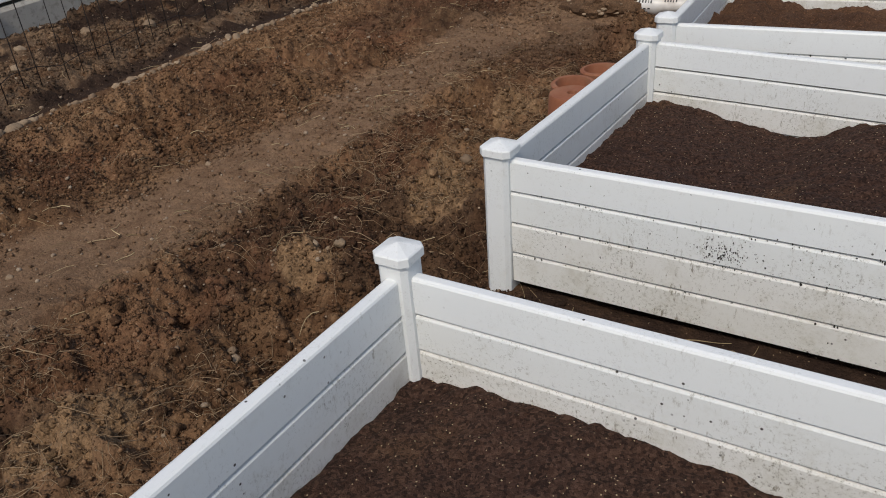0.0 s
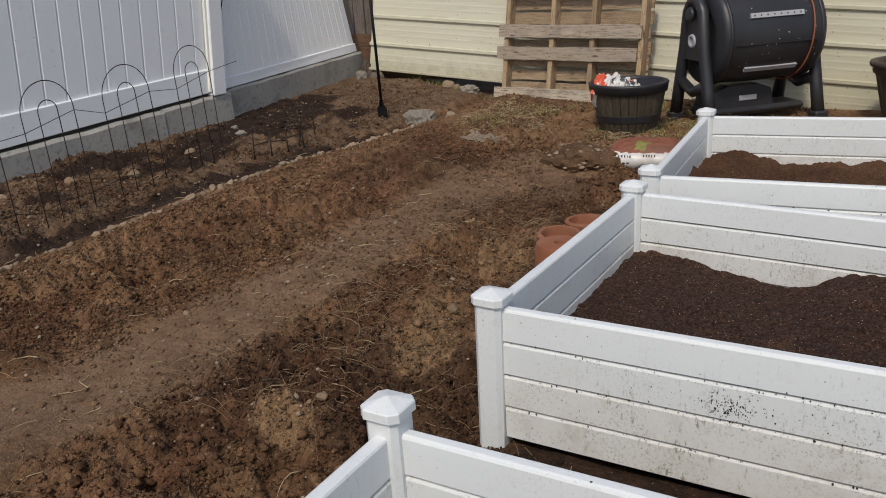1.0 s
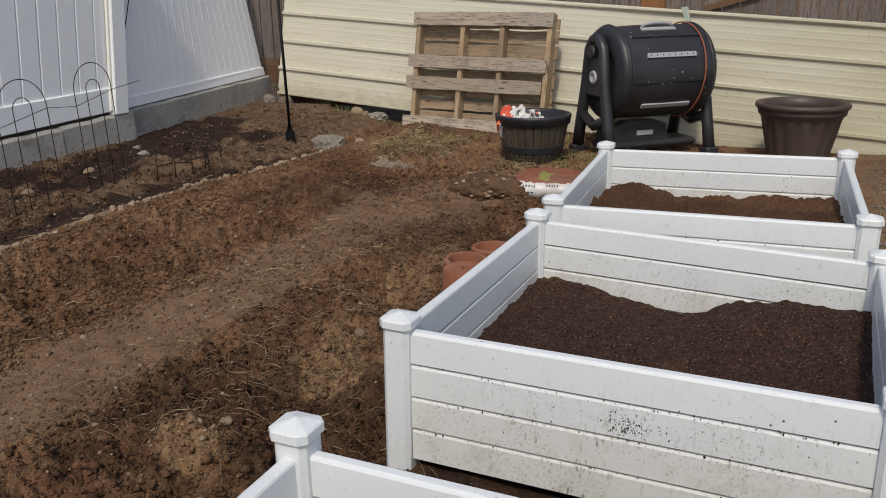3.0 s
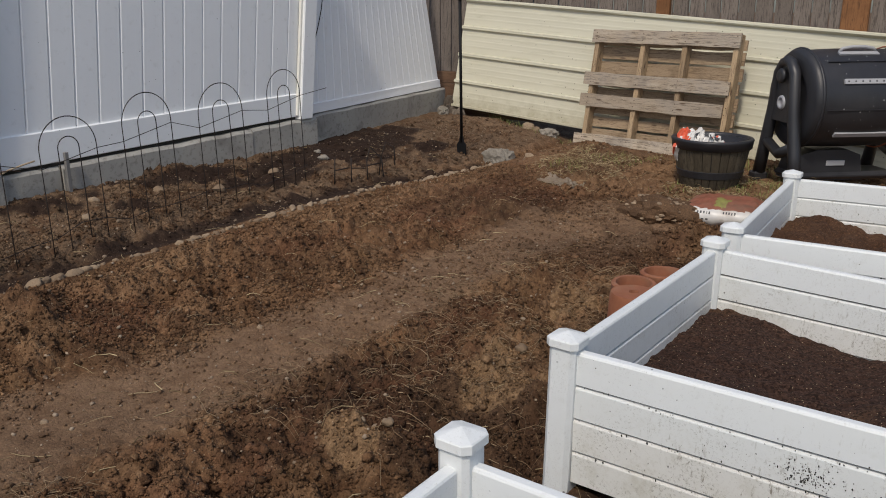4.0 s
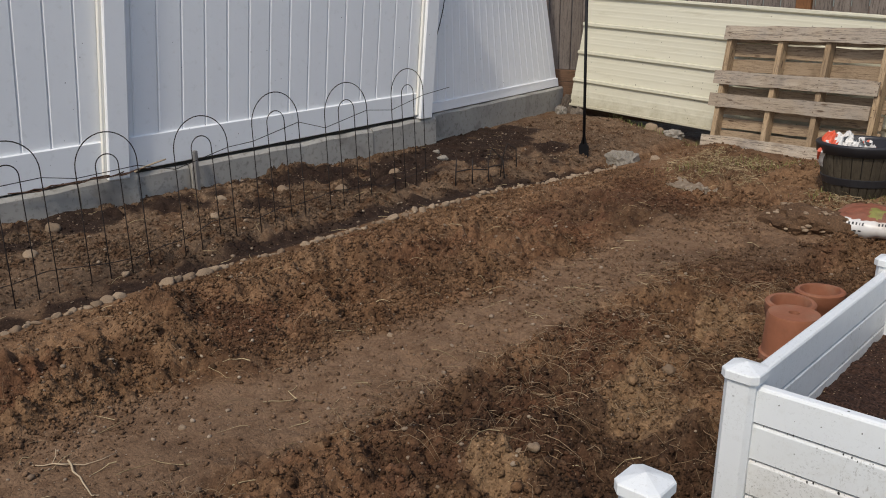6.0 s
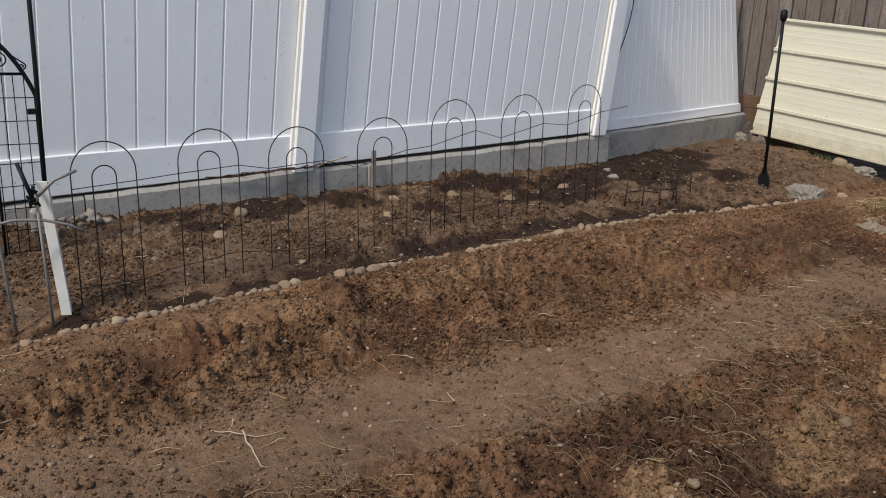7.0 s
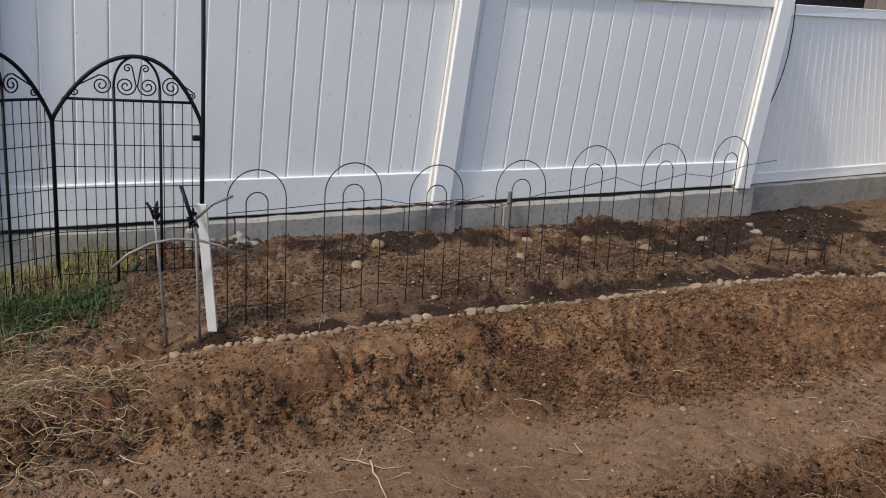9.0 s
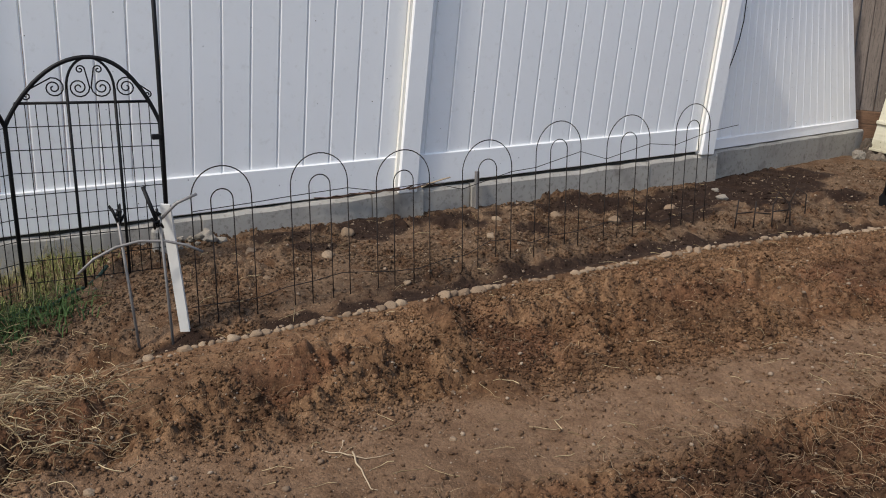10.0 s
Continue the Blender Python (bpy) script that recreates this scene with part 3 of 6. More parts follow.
def ground_z(x, y):
    x, y = np.asarray(x, float), np.asarray(y, float)
    tilled, path, damp_shade, red, tan = zones(x, y)
    near = smooth(1.6, 1.0, x) * smooth(-5, -4.3, x) * smooth(-1.2, -0.6, y) * smooth(8.2, 7.6, y)
    z = ground_base(x, y)
    wx, wy = x + 0.10 * fbm(x, y, 0.2, 2, 17), y + 0.10 * fbm(x, y, 0.2, 2, 18)
    rough = smooth(0.38, 0.60, fbm(x, y, 0.42, 3, 91))
    rough = np.maximum(rough, 0.8 * smooth(-1.35, -1.1, x) * smooth(4.3, 3.8, y))
    lump = 0.075 * (fbm(x, y, 0.50, 3, 2) - 0.5) + 0.090 * (np.abs(2 * fbm(wx, wy, 0.23, 2, 3) - 1) - 0.22) + 0.060 * (np.abs(2 * fbm(wx, wy, 0.10, 3, 9) - 1) - 0.22)
    dx, dy = x + 0.06 * (fbm(x, y, 0.07, 3, 27) - 0.5), y + 0.06 * (fbm(x, y, 0.07, 3, 28) - 0.5)
    clod = 0.016 * (domes(dx, dy, 0.105, 1) - 0.35) * smooth(0.50, 0.72, fbm(x, y, 0.28, 2, 92)) + 0.034 * (np.abs(2 * fbm(dx, dy, 0.048, 2, 33) - 1) - 0.2) + 0.022 * (fbm(dx, dy, 0.03, 2, 29, 0.7) - 0.5)
    lump = 1.25 * lump * (0.30 + 0.80 * rough) + 1.6 * clod * (0.10 + 0.95 * rough)
    lump = lump * (0.10 + 0.90 * np.where(x > stone_line(y), smooth(0.08, 0.45, x - stone_line(y)), smooth(0.05, 0.22, stone_line(y) - x))) * (0.2 + 0.8 * smooth(-0.12, -0.32, x)) * (1 - 0.30 * smooth(-2.8, -3.0, x))
    for cx, cy in ((-0.395, 3.73), (-0.48, 3.965), (-0.495, 4.20), (-0.80, 5.70), (-1.04, 5.48)):
        lump = lump * (1 - 0.9 * np.exp(-(((x - cx) / 0.2) ** 2 + ((y - cy) / 0.17) ** 2)))
    z = z + near * tilled * lump + near * (1 - tilled) * (0.025 * (fbm(x, y, 0.5, 3, 6) - 0.5) + 0.006 * (domes(dx, dy, 0.045, 5) - 0.35) * rough)
    z = z - 0.06 * smooth(7.38, 7.50, y) * smooth(1.3, 1.1, x) * smooth(-4.4, -4.2, x)
    off = x - stone_line(y)
    z = z - near * 0.028 * smooth(-0.03, -0.12, off) * smooth(-0.30, -0.20, off)
    z = z + bump_at(x, y, -0.70, 1.60, 0.20, 0.24, 0.07) + bump_at(x, y, -0.42, 2.95, 0.18, 0.25, 0.05) + bump_at(x, y, -0.60, 2.45, 0.2, 0.16, 0.05)
    z = z - bump_at(x, y, -0.22, 2.62, 0.10, 0.12, 0.03)
    heap = np.hypot((x + 2.45) / 0.80, (y - 0.45) / 0.55)
    z = z + 0.07 * smooth(1.1, 0.4, heap) * (fbm(x, y, 0.16, 2, 68) - 0.25)
    for cx, cy, r, h in HOLLOWS:
        z = z - bump_at(x + 0.08 * (fbm(x, y, 0.12, 2, 37) - 0.5), y, cx, cy, r, r * 0.8, h)
    for cx, cy, r, h in MOUNDS:
        z = z + bump_at(x, y + 0.08 * (fbm(x, y, 0.12, 2, 38) - 0.5), cx, cy, r, r * 1.1, h)
    return z


def spread(a, b, step, far):
    """Even steps from a to b, and ever longer ones out to far on both sides."""
    mid = list(np.arange(a, b + 1e-6, step))
    out, d = [], step * 2
    while not out or out[-1] < far:
        out.append((out[-1] if out else 0) + d)
        d *= 1.45
    return np.array([a - o for o in out[::-1]] + mid + [b + o for o in out])


gx = spread(-4.45, 0.1, 0.0090, 180)
gy = spread(0.15, 7.7, 0.0095, 180)
gy = gy[(gy < 4.2) | (gy > 7.75) | (np.arange(len(gy)) % 2 == 0)]
GX, GY = np.meshgrid(gx, gy)
gv = np.stack([GX, GY, ground_z(GX, GY)], -1).reshape(-1, 3)
nx, ny = len(gx), len(gy)
ii = (np.arange(ny - 1)[:, None] * nx + np.arange(nx - 1)[None]).ravel()
gf = np.stack([ii, ii + 1, ii + 1 + nx, ii + nx], -1)
gm = bpy.data.meshes.new("ground")
gm.vertices.add(len(gv))
gm.vertices.foreach_set("co", gv.astype(np.float32).ravel())
gm.loops.add(gf.size)
gm.loops.foreach_set("vertex_index", gf.astype(np.int32).ravel())
gm.polygons.add(len(gf))
gm.polygons.foreach_set("loop_start", np.arange(0, gf.size, 4, dtype=np.int32))
gm.update(calc_edges=True)
gm.materials.append(SOIL)
gm.shade_smooth()
ground = new("ground", gm)
tagged(ground, "brown tilled garden soil with a trodden path", "ground", kind="structure")
def soil_kinds(x, y):
    _, path, damp_shade, red, tan = zones(x, y)
    grey = np.maximum(np.maximum(smooth(-2.80, -2.95, x), 0.95 * smooth(0.5, 1.5, x + 0.9 * (fbm(x, y, 0.5, 3, 97) - 0.5))), 0.5 * path)
    return np.stack([damp_shade, red, tan, grey], -1).ravel()


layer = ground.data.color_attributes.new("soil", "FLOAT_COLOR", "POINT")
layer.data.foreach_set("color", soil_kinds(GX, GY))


def gz(x, y):
    return float(ground_z(np.array([x]), np.array([y]))[0])


# ---- the white vinyl fence on its concrete footing ----
FX = -3.94
def foot_top(y):
    return 0.457 + 0.0405 * (y - 0.41)


def lean_at(y):
    return float(np.interp(y, [-2.0, 0.43, 2.87, 5.30], [0.03, 0.045, 0.09, 0.115]))


def plank_lean(y):
    return float(np.interp(y, [-2.0, 0.43, 2.87, 5.30], [0.0, 0.005, 0.085, 0.115]))


def slab(bm, x0, x1, ya, yb, za, zb, lean_a, lean_b, bevel=0.0):
    """An upright board along y whose ends may lean; za and zb: (at ya, at yb)."""
    vs = []
    for x in (x0, x1):
        for y, lo, hi, ln in ((ya, za[0], zb[0], lean_a), (yb, za[1], zb[1], lean_b)):
            b0 = foot_top(y)
            vs += [bm.verts.new((x, y + ln * (lo - b0), lo)), bm.verts.new((x, y + ln * (hi - b0), hi))]
    a0, a1, b0, b1, c0, c1, d0, d1 = vs
    fs = [bm.faces.new(f) for f in ((a0, a1, b1, b0), (c0, d0, d1, c1), (a0, c0, c1, a1), (b0, b1, d1, d0), (a1, c1, d1, b1), (a0, b0, d0, c0))]
    if bevel:
        bmesh.ops.bevel(bm, geom=list({e for f in fs for e in f.edges}), offset=bevel, segments=1, affect="EDGES")
    return bm


def fence_panel(ya, yb, groove):
    p = thing("vinyl_fence", pose(FX, 0, 0), "leaning white vinyl privacy fence panel above a concrete footing", "fence", "vinyl fence sections")
    la, lb = lean_at(ya), lean_at(yb)
    lo = lambda y: foot_top(y) + 0.014
    mid = lambda y: 0.676 + 0.031 * y
    top = lambda y: 1.735 + 0.036 * y
    part("bottom_rail", slab(bmesh.new(), -0.045, 0.012, ya, yb, (lo(ya), lo(yb)), (mid(ya), mid(yb)), la, lb, 0.005), FENCE_WHITE, p)
    # added black strip paints the shadow line between rail and footing
    part("debris_strip", slab(bmesh.new(), -0.040, -0.012, ya, yb, (foot_top(ya) - 0.012, foot_top(yb) - 0.012), (lo(ya) + 0.01, lo(yb) + 0.01), la, lb), MOULD_AND_SHADE, p, "dark strip standing in for the shade under the rail")
    part("top_rail", slab(bmesh.new(), -0.045, 0.012, ya, yb, (top(ya), top(yb)), (top(ya) + 0.14, top(yb) + 0.14), la, lb, 0.005), FENCE_WHITE, p)
    cuts = [ya] + [y for y in (groove + 0.153 * k for k in range(-20, 20)) if ya + 0.02 < y < yb - 0.02] + [yb]
    for u, v in zip(cuts, cuts[1:]):
        part("plank", slab(bmesh.new(), -0.030, -0.006, u + 0.0012, v - 0.0012, (mid(u) - 0.01, mid(v) - 0.01), (top(u) + 0.01, top(v) + 0.01), plank_lean(u), plank_lean(v), 0.007), FENCE_WHITE, p)
    return p


def fence_post(y):
    p = thing("fence_post", pose(FX, 0, 0), "square white vinyl fence post leaning on the footing", "fence post", "vinyl fence posts")
    b, ln = foot_top(y), lean_at(y)
    part("post_body", slab(bmesh.new(), -0.075, 0.052, y - 0.0635, y + 0.0635, (b - 0.012, b - 0.012), (2.02 + 0.02 * y, 2.02 + 0.02 * y), ln, ln, 0.006), FENCE_WHITE, p)
    # added cream strip stands in for the post's sunlit side
    part("edge_channel", slab(bmesh.new(), 0.006, 0.030, y - 0.083, y - 0.0635, (b + 0.02, b + 0.02), (1.90 + 0.02 * y, 1.90 + 0.02 * y), ln, ln, 0.003), LIT_CREAM, p, "cream strip painted as the sunlit side of the post")
    return p


PY = (-2.03, 0.41, 2.85, 5.285)
for y in PY:
    fence_post(y)
for a, b, g in zip(PY, PY[1:], (0.21, 1.59, 3.125)):
    fence_panel(a + 0.066, b - 0.066, g)

# the narrower ribbed panel up to the corner
NA, NB = Vector((-3.965, 5.395, 0)), Vector((-4.347, 7.565, 0))
def ribbed_panel():
    d = (NB - NA)
    length, ang = d.length, math.degrees(math.atan2(d.y, d.x)) - 90
    p = thing("vinyl_fence", pose(NA.x, NA.y, 0, 0, 0, ang), "narrow-ribbed white vinyl fence panel in the corner", "fence", "vinyl fence sections")

    def piece(x0, x1, ya, yb, za, zb, bevel, ra=0.004, rb=0.036):
        bm = bmesh.new()
        vs = []
        for x in (x0, x1):
            for y in (ya, yb):
                ln, back = 0.10 - 0.12 * y / length, 0.05 + 0.112 * y / length
                vs += [bm.verts.new((x - back * (z - 0.66), y + ln * (z - 0.66), z)) for z in (za + (ra + 0.0105) * y, zb + (rb + 0.0105) * y)]
        a0, a1, b0, b1, c0, c1, d0, d1 = vs
        for f in ((a0, a1, b1, b0), (c0, d0, d1, c1), (a0, c0, c1, a1), (b0, b1, d1, d0), (a1, c1, d1, b1), (a0, b0, d0, c0)):
            bm.faces.new(f)
        bmesh.ops.recalc_face_normals(bm, faces=bm.faces)
        bmesh.ops.bevel(bm, geom=list(bm.edges), offset=bevel, segments=1, affect="EDGES")
        return bm
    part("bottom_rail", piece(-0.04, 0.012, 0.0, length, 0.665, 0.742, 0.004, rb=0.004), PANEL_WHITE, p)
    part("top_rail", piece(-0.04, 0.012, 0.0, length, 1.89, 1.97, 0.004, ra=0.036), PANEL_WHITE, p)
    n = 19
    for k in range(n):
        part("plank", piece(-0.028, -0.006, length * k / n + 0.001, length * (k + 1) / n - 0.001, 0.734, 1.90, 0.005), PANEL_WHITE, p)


ribbed_panel()

cord = thing("black_cable", pose(0, 0, 0), "thin black cable hanging beside the fence post", "cable")
part("cable_run", tube(bmesh.new(), [(-3.93, 5.545, 2.05), (-3.93, 5.560, 1.80), (-3.93, 5.552, 1.60), (-3.93, 5.525, 1.46), (-3.93, 5.485, 1.34), (-3.935, 5.45, 1.24)], 0.0038, 8), IRON, cord, "", True)

footing = thing("concrete_footing", pose(0, 0, 0), "weathered grey concrete footing wall under the vinyl fence", "footing wall", kind="structure")
rnd = random.Random(4)
cuts = [-6.0, -4.2, -2.5, -0.9, 0.62, 1.62, 2.62, 2.96, 3.30, 4.75, 5.40]
for a, b in zip(cuts, cuts[1:]):
    bm = bmesh.new()
    sub = max(2, int((b - a) / 0.12))
    off, dz = rnd.uniform(-0.012, 0.010), rnd.uniform(-0.012, 0.004)
    ring = []
    for k in range(sub + 1):
        y = a + 0.004 + (b - a - 0.008) * k / sub
        t = foot_top(y) + dz + rnd.uniform(-0.005, 0.005)
        f = FX + 0.035 + off + rnd.uniform(-0.004, 0.004)
        ring.append([bm.verts.new(q) for q in ((f, y, 0.0), (f, y, t - 0.02), (f - 0.02, y, t), (FX - 0.18, y, t), (FX - 0.18, y, 0.0))])
    for A, B in zip(ring, ring[1:]):
        for q in range(5):
            bm.faces.new((A[q], A[(q + 1) % 5], B[(q + 1) % 5], B[q]))
    bm.faces.new(ring[0])
    bm.faces.new(ring[-1][::-1])
    part("concrete_block", bm, CONCRETE, footing)
bm = bmesh.new()
d = (NB - NA).normalized()
nrm = Vector((d.y, -d.x, 0))
ring = []
for k in range(16):
    c = NA + d * ((NB - NA).length + 0.03) * k / 15
    t = 0.657 + 0.033 * k / 15 + rnd.uniform(-0.004, 0.004)
    o, i = c + nrm * 0.04, c - nrm * 0.16
    ring.append([bm.verts.new(q) for q in ((o.x, o.y, 0.1), (o.x, o.y, t - 0.015), (o.x - 0.015, o.y, t), (i.x, i.y, t), (i.x, i.y, 0.1))])
for A, B in zip(ring, ring[1:]):
    for q in range(5):
        bm.faces.new((A[q], A[(q + 1) % 5], B[(q + 1) % 5], B[q]))
bm.faces.new(ring[0])
bm.faces.new(ring[-1][::-1])
part("concrete_block", bm, CONCRETE, footing)

# ---- a dark neighbouring roof edge beyond the corner ----
house = thing("neighbour_house", pose(-11.0, 14.5, 0.0, 0, 0, 12), "neighbouring house with grey lap siding and a dark roof", "house")
wall = part("wall", box(bmesh.new(), -3.0, -6.5, 0.0, 2.0, 6.5, 2.72, 0.01), NEIGHBOUR, house)
for k in range(17):
    part("siding_board", extrude(bmesh.new(), ((2.0, 0.16 * k), (2.028, 0.16 * k), (2.008, 0.16 * k + 0.158), (2.0, 0.16 * k + 0.158)), -6.52, 6.52), NEIGHBOUR, wall)
part("roof", extrude(bmesh.new(), ((-3.6, 2.66), (2.6, 2.66), (2.6, 2.80), (-0.5, 4.6), (-3.6, 2.80)), -7.0, 7.0), ROOF, house, "dark shingled roof")

# ---- the wooden fence behind, with its gate ----
wood = thing("wooden_fence", pose(0, 7.78, 0), "weathered grey vertical board fence with stained cedar posts", "fence", kind="structure")
rnd = random.Random(9)
x = -5.2
while x < 1.28:
    w = rnd.uniform(0.132, 0.148)
    bm = box(bmesh.new(), 0, 0, 0, w - 0.011, 0.018, 1.40 + rnd.uniform(-0.02, 0.02), 0.003)
    b = part("fence_board", bm, GREYWOOD, wood)
    b.location = (x, rnd.uniform(-0.004, 0.004), 0.84)
    b.rotation_euler = (0, rnd.uniform(-0.006, 0.006), 0)
    x += w
for xa, xb in ((-2.16, -2.04), (-0.69, -0.50)):
    part("fence_post", box(bmesh.new(), xa, -0.048, 0.2, xb, -0.004, 2.3, 0.006), CEDAR, wood, "orange-brown stained cedar post")
part("fence_rail", box(bmesh.new(), -5.2, 0.022, 1.85, 1.22, 0.06, 1.95, 0.004), GREYWOOD, wood)
part("kick_board", box(bmesh.new(), -5.2, -0.02, 0.722, 1.28, 0.018, 0.836, 0.004), BRACE, wood)
part("kick_board", box(bmesh.new(), -5.2, -0.016, 0.40, 1.28, 0.018, 0.716, 0.004), BRACE, wood)
bm = bmesh.new()
extrude(bm, ((-0.20, 1.262), (0.46, 1.44), (1.2, 1.64), (1.2, 1.695), (0.46, 1.49), (-0.20, 1.310)), -0.03, -0.005)
part("diagonal_brace", bm, BRACE, wood, "diagonal stained wooden brace")

gate = thing("wooden_gate", pose(1.225, 7.62, 0.05), "weathered wooden gate with a stained post and black hinge", "gate")
bm = box(bmesh.new(), 0.012, -0.02, 0.16, 0.066, 0.07, 2.2, 0.005)
part("gate_post", bm, BRACE, gate, "red-brown stained gate post").rotation_euler = (0, radians(2.5), 0)
for k in range(7):
    b = part("gate_board", box(bmesh.new(), 0, 0.03, 0, 0.138, 0.05, 1.75, 0.003), GREYWOOD, gate)
    b.location = (0.105 + k * 0.143, 0, 0.36)
part("gate_rail", box(bmesh.new(), 0.1, -0.005, 0.34, 1.1, 0.028, 0.44, 0.004), GREYWOOD, gate)
part("hinge", box(bmesh.new(), 0.02, -0.04, 0.745, 0.17, -0.022, 0.775, 0.003), IRON, gate, "black iron hinge")
bm = bmesh.new()
tube(bm, [(0.13, -0.03, 0.20), (0.135, -0.03, 0.58), (0.15, -0.03, 0.66), (0.19, -0.03, 0.68), (0.24, -0.03, 0.68)], 0.011, 8)
part("drop_bolt", bm, RUST, gate, "rusty bent drop bolt", True)

# ---- ribbed steel siding leaning on the wooden fence ----
def siding():
    length, high = 5.42, 1.075
    ang = math.degrees(math.atan(0.074))
    p = thing("metal_siding_sheet", pose(-4.20, 7.545, 0.457) @ pose(0, 0, 0, -8.5, ang, 0), "cream ribbed steel siding sheet leaning on the wooden fence", "siding sheet")
    prof = []
    for k in range(5):
        base = k * 0.262 + 0.030 * (k > 0)
        prof += [(base, 0.0), (base + 0.012, 0.024), (base + 0.034, 0.026), (base + 0.044, 0.0)] if k else [(0.085, 0.0)]
        if k < 4:
            for q in (0.100, 0.150, 0.200) if k else (0.150, 0.200):
                prof += [(base + q, 0.0), (base + q + 0.010, 0.0010), (base + q + 0.018, 0.0010), (base + q + 0.024, 0.0)]
    bm = bmesh.new()
    cols = 44
    rows = []
    for c in range(cols + 1):
        u = length * c / cols
        wv = 0.006 * math.sin(u * 2.1) + 0.004 * math.sin(u * 5.3 + 1)
        rows.append(([bm.verts.new((u, -d + wv * (h / high - 0.3), h)) for h, d in prof], [bm.verts.new((u, -d + 0.0015 + wv * (h / high - 0.3), h)) for h, d in prof]))
    for A, B in zip(rows, rows[1:]):
        for q in range(len(prof) - 1):
            bm.faces.new((A[0][q], B[0][q], B[0][q + 1], A[0][q + 1]))
            bm.faces.new((A[1][q], A[1][q + 1], B[1][q + 1], B[1][q]))
    for q in range(len(prof) - 1):
        for R in (rows[0], rows[-1]):
            bm.faces.new((R[0][q], R[0][q + 1], R[1][q + 1], R[1][q]))
    part("ribbed_sheet", bm, SHEET, p)
    part("bottom_hem", box(bmesh.new(), 0.0, -0.022, 0.062, length, -0.002, 0.086, 0.004), HEM, p, "dirty folded bottom hem")
    part("folded_edge", box(bmesh.new(), 0.002, -0.030, high + 0.016, length, -0.002, high + 0.040, 0.005), SHEET, p)


siding()


# ---- raised beds ----
def octagon(h, c):
    return [(h, -h + c), (h, h - c), (h - c, h), (-h + c, h), (-h, h - c), (-h, -h + c), (-h + c, -h), (h - c, -h)]


def prism(bm, outline, z0, z1, apex=None):
    A = [bm.verts.new((x, y, z0)) for x, y in outline]
    B = [bm.verts.new((x, y, z1)) for x, y in outline]
    n = len(A)
    for q in range(n):
        bm.faces.new((A[q], A[(q + 1) % n], B[(q + 1) % n], B[q]))
    bm.faces.new(A[::-1])
    if apex is None:
        bm.faces.new(B)
    else:
        t = bm.verts.new((0, 0, apex))
        for q in range(n):
            bm.faces.new((B[q], B[(q + 1) % n], t))
    return bm


def raised_bed(corners, cap_z, top, boards, base, label, lean=0.0, sag=(0, 0, 0, 0)):
    """corners: fl, fr, br, bl of the posts' axes; top: height of the upper boards' top edge; sag: each corner's rise."""
    c = [Vector((x, y, 0)) for x, y in corners]
    mid = sum(c, Vector()) / 4
    bed = thing("raised_bed", pose(mid.x, mid.y, 0), label, "raised bed", "white raised beds")
    for p, dz in zip(c, sag):
        o = p - mid
        post = part("post", prism(bmesh.new(), octagon(0.039, 0.012), base - dz, cap_z + 0.004), BED_WHITE, bed)
        e = c[1] - c[0]
        post.location, post.rotation_euler = o, (0, radians(lean) if o.x < 0 else 0, math.atan2(e.y, e.x))
        post.location.x -= 0.6 * math.tan(radians(lean)) if o.x < 0 else 0
        post.location.z = dz
        cap = prism(bmesh.new(), octagon(0.047, 0.016), cap_z, cap_z + 0.024, cap_z + 0.040)
        bmesh.ops.bevel(cap, geom=[q for q in cap.edges if abs(q.verts[0].co.z - q.verts[1].co.z) < 1e-4], offset=0.0025, segments=1, affect="EDGES")
        part("cap", cap, BED_WHITE, post, "faceted white post cap")
    h = 0.098
    for a, b, da, db in zip(c, c[1:] + c[:1], sag, sag[1:] + sag[:1]):
        d = b - a
        length, ang = d.length - 0.07, math.atan2(d.y, d.x)
        for k in range(boards):
            bm = bmesh.new()
            z1 = top - k * h
            z0 = max(z1 - h + 0.001, base + 0.005)
            if z1 - z0 < 0.02:
                continue
            out = [(-0.017, z0 + 0.005), (-0.010, z0), (0.010, z0), (0.017, z0 + 0.005), (0.017, z1 - 0.008), (0.0145, z1 - 0.003), (0.009, z1), (-0.009, z1), (-0.0145, z1 - 0.003), (-0.017, z1 - 0.008)]
            extrude(bm, out, -length / 2, length / 2)
            for v in bm.verts:
                v.co.z += da if v.co.y < 0 else db
            for fc in bm.faces:
                fc.normal_update()
                if len(fc.verts) == 4 and max(q.co.z for q in fc.verts) < z0 + 0.006:
                    fc.material_index = 1
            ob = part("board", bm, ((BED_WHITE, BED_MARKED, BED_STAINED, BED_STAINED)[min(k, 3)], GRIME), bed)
            ob.location = (a + b) / 2 - mid
            ob.rotation_euler = (0, 0, ang - math.pi / 2)
    return bed


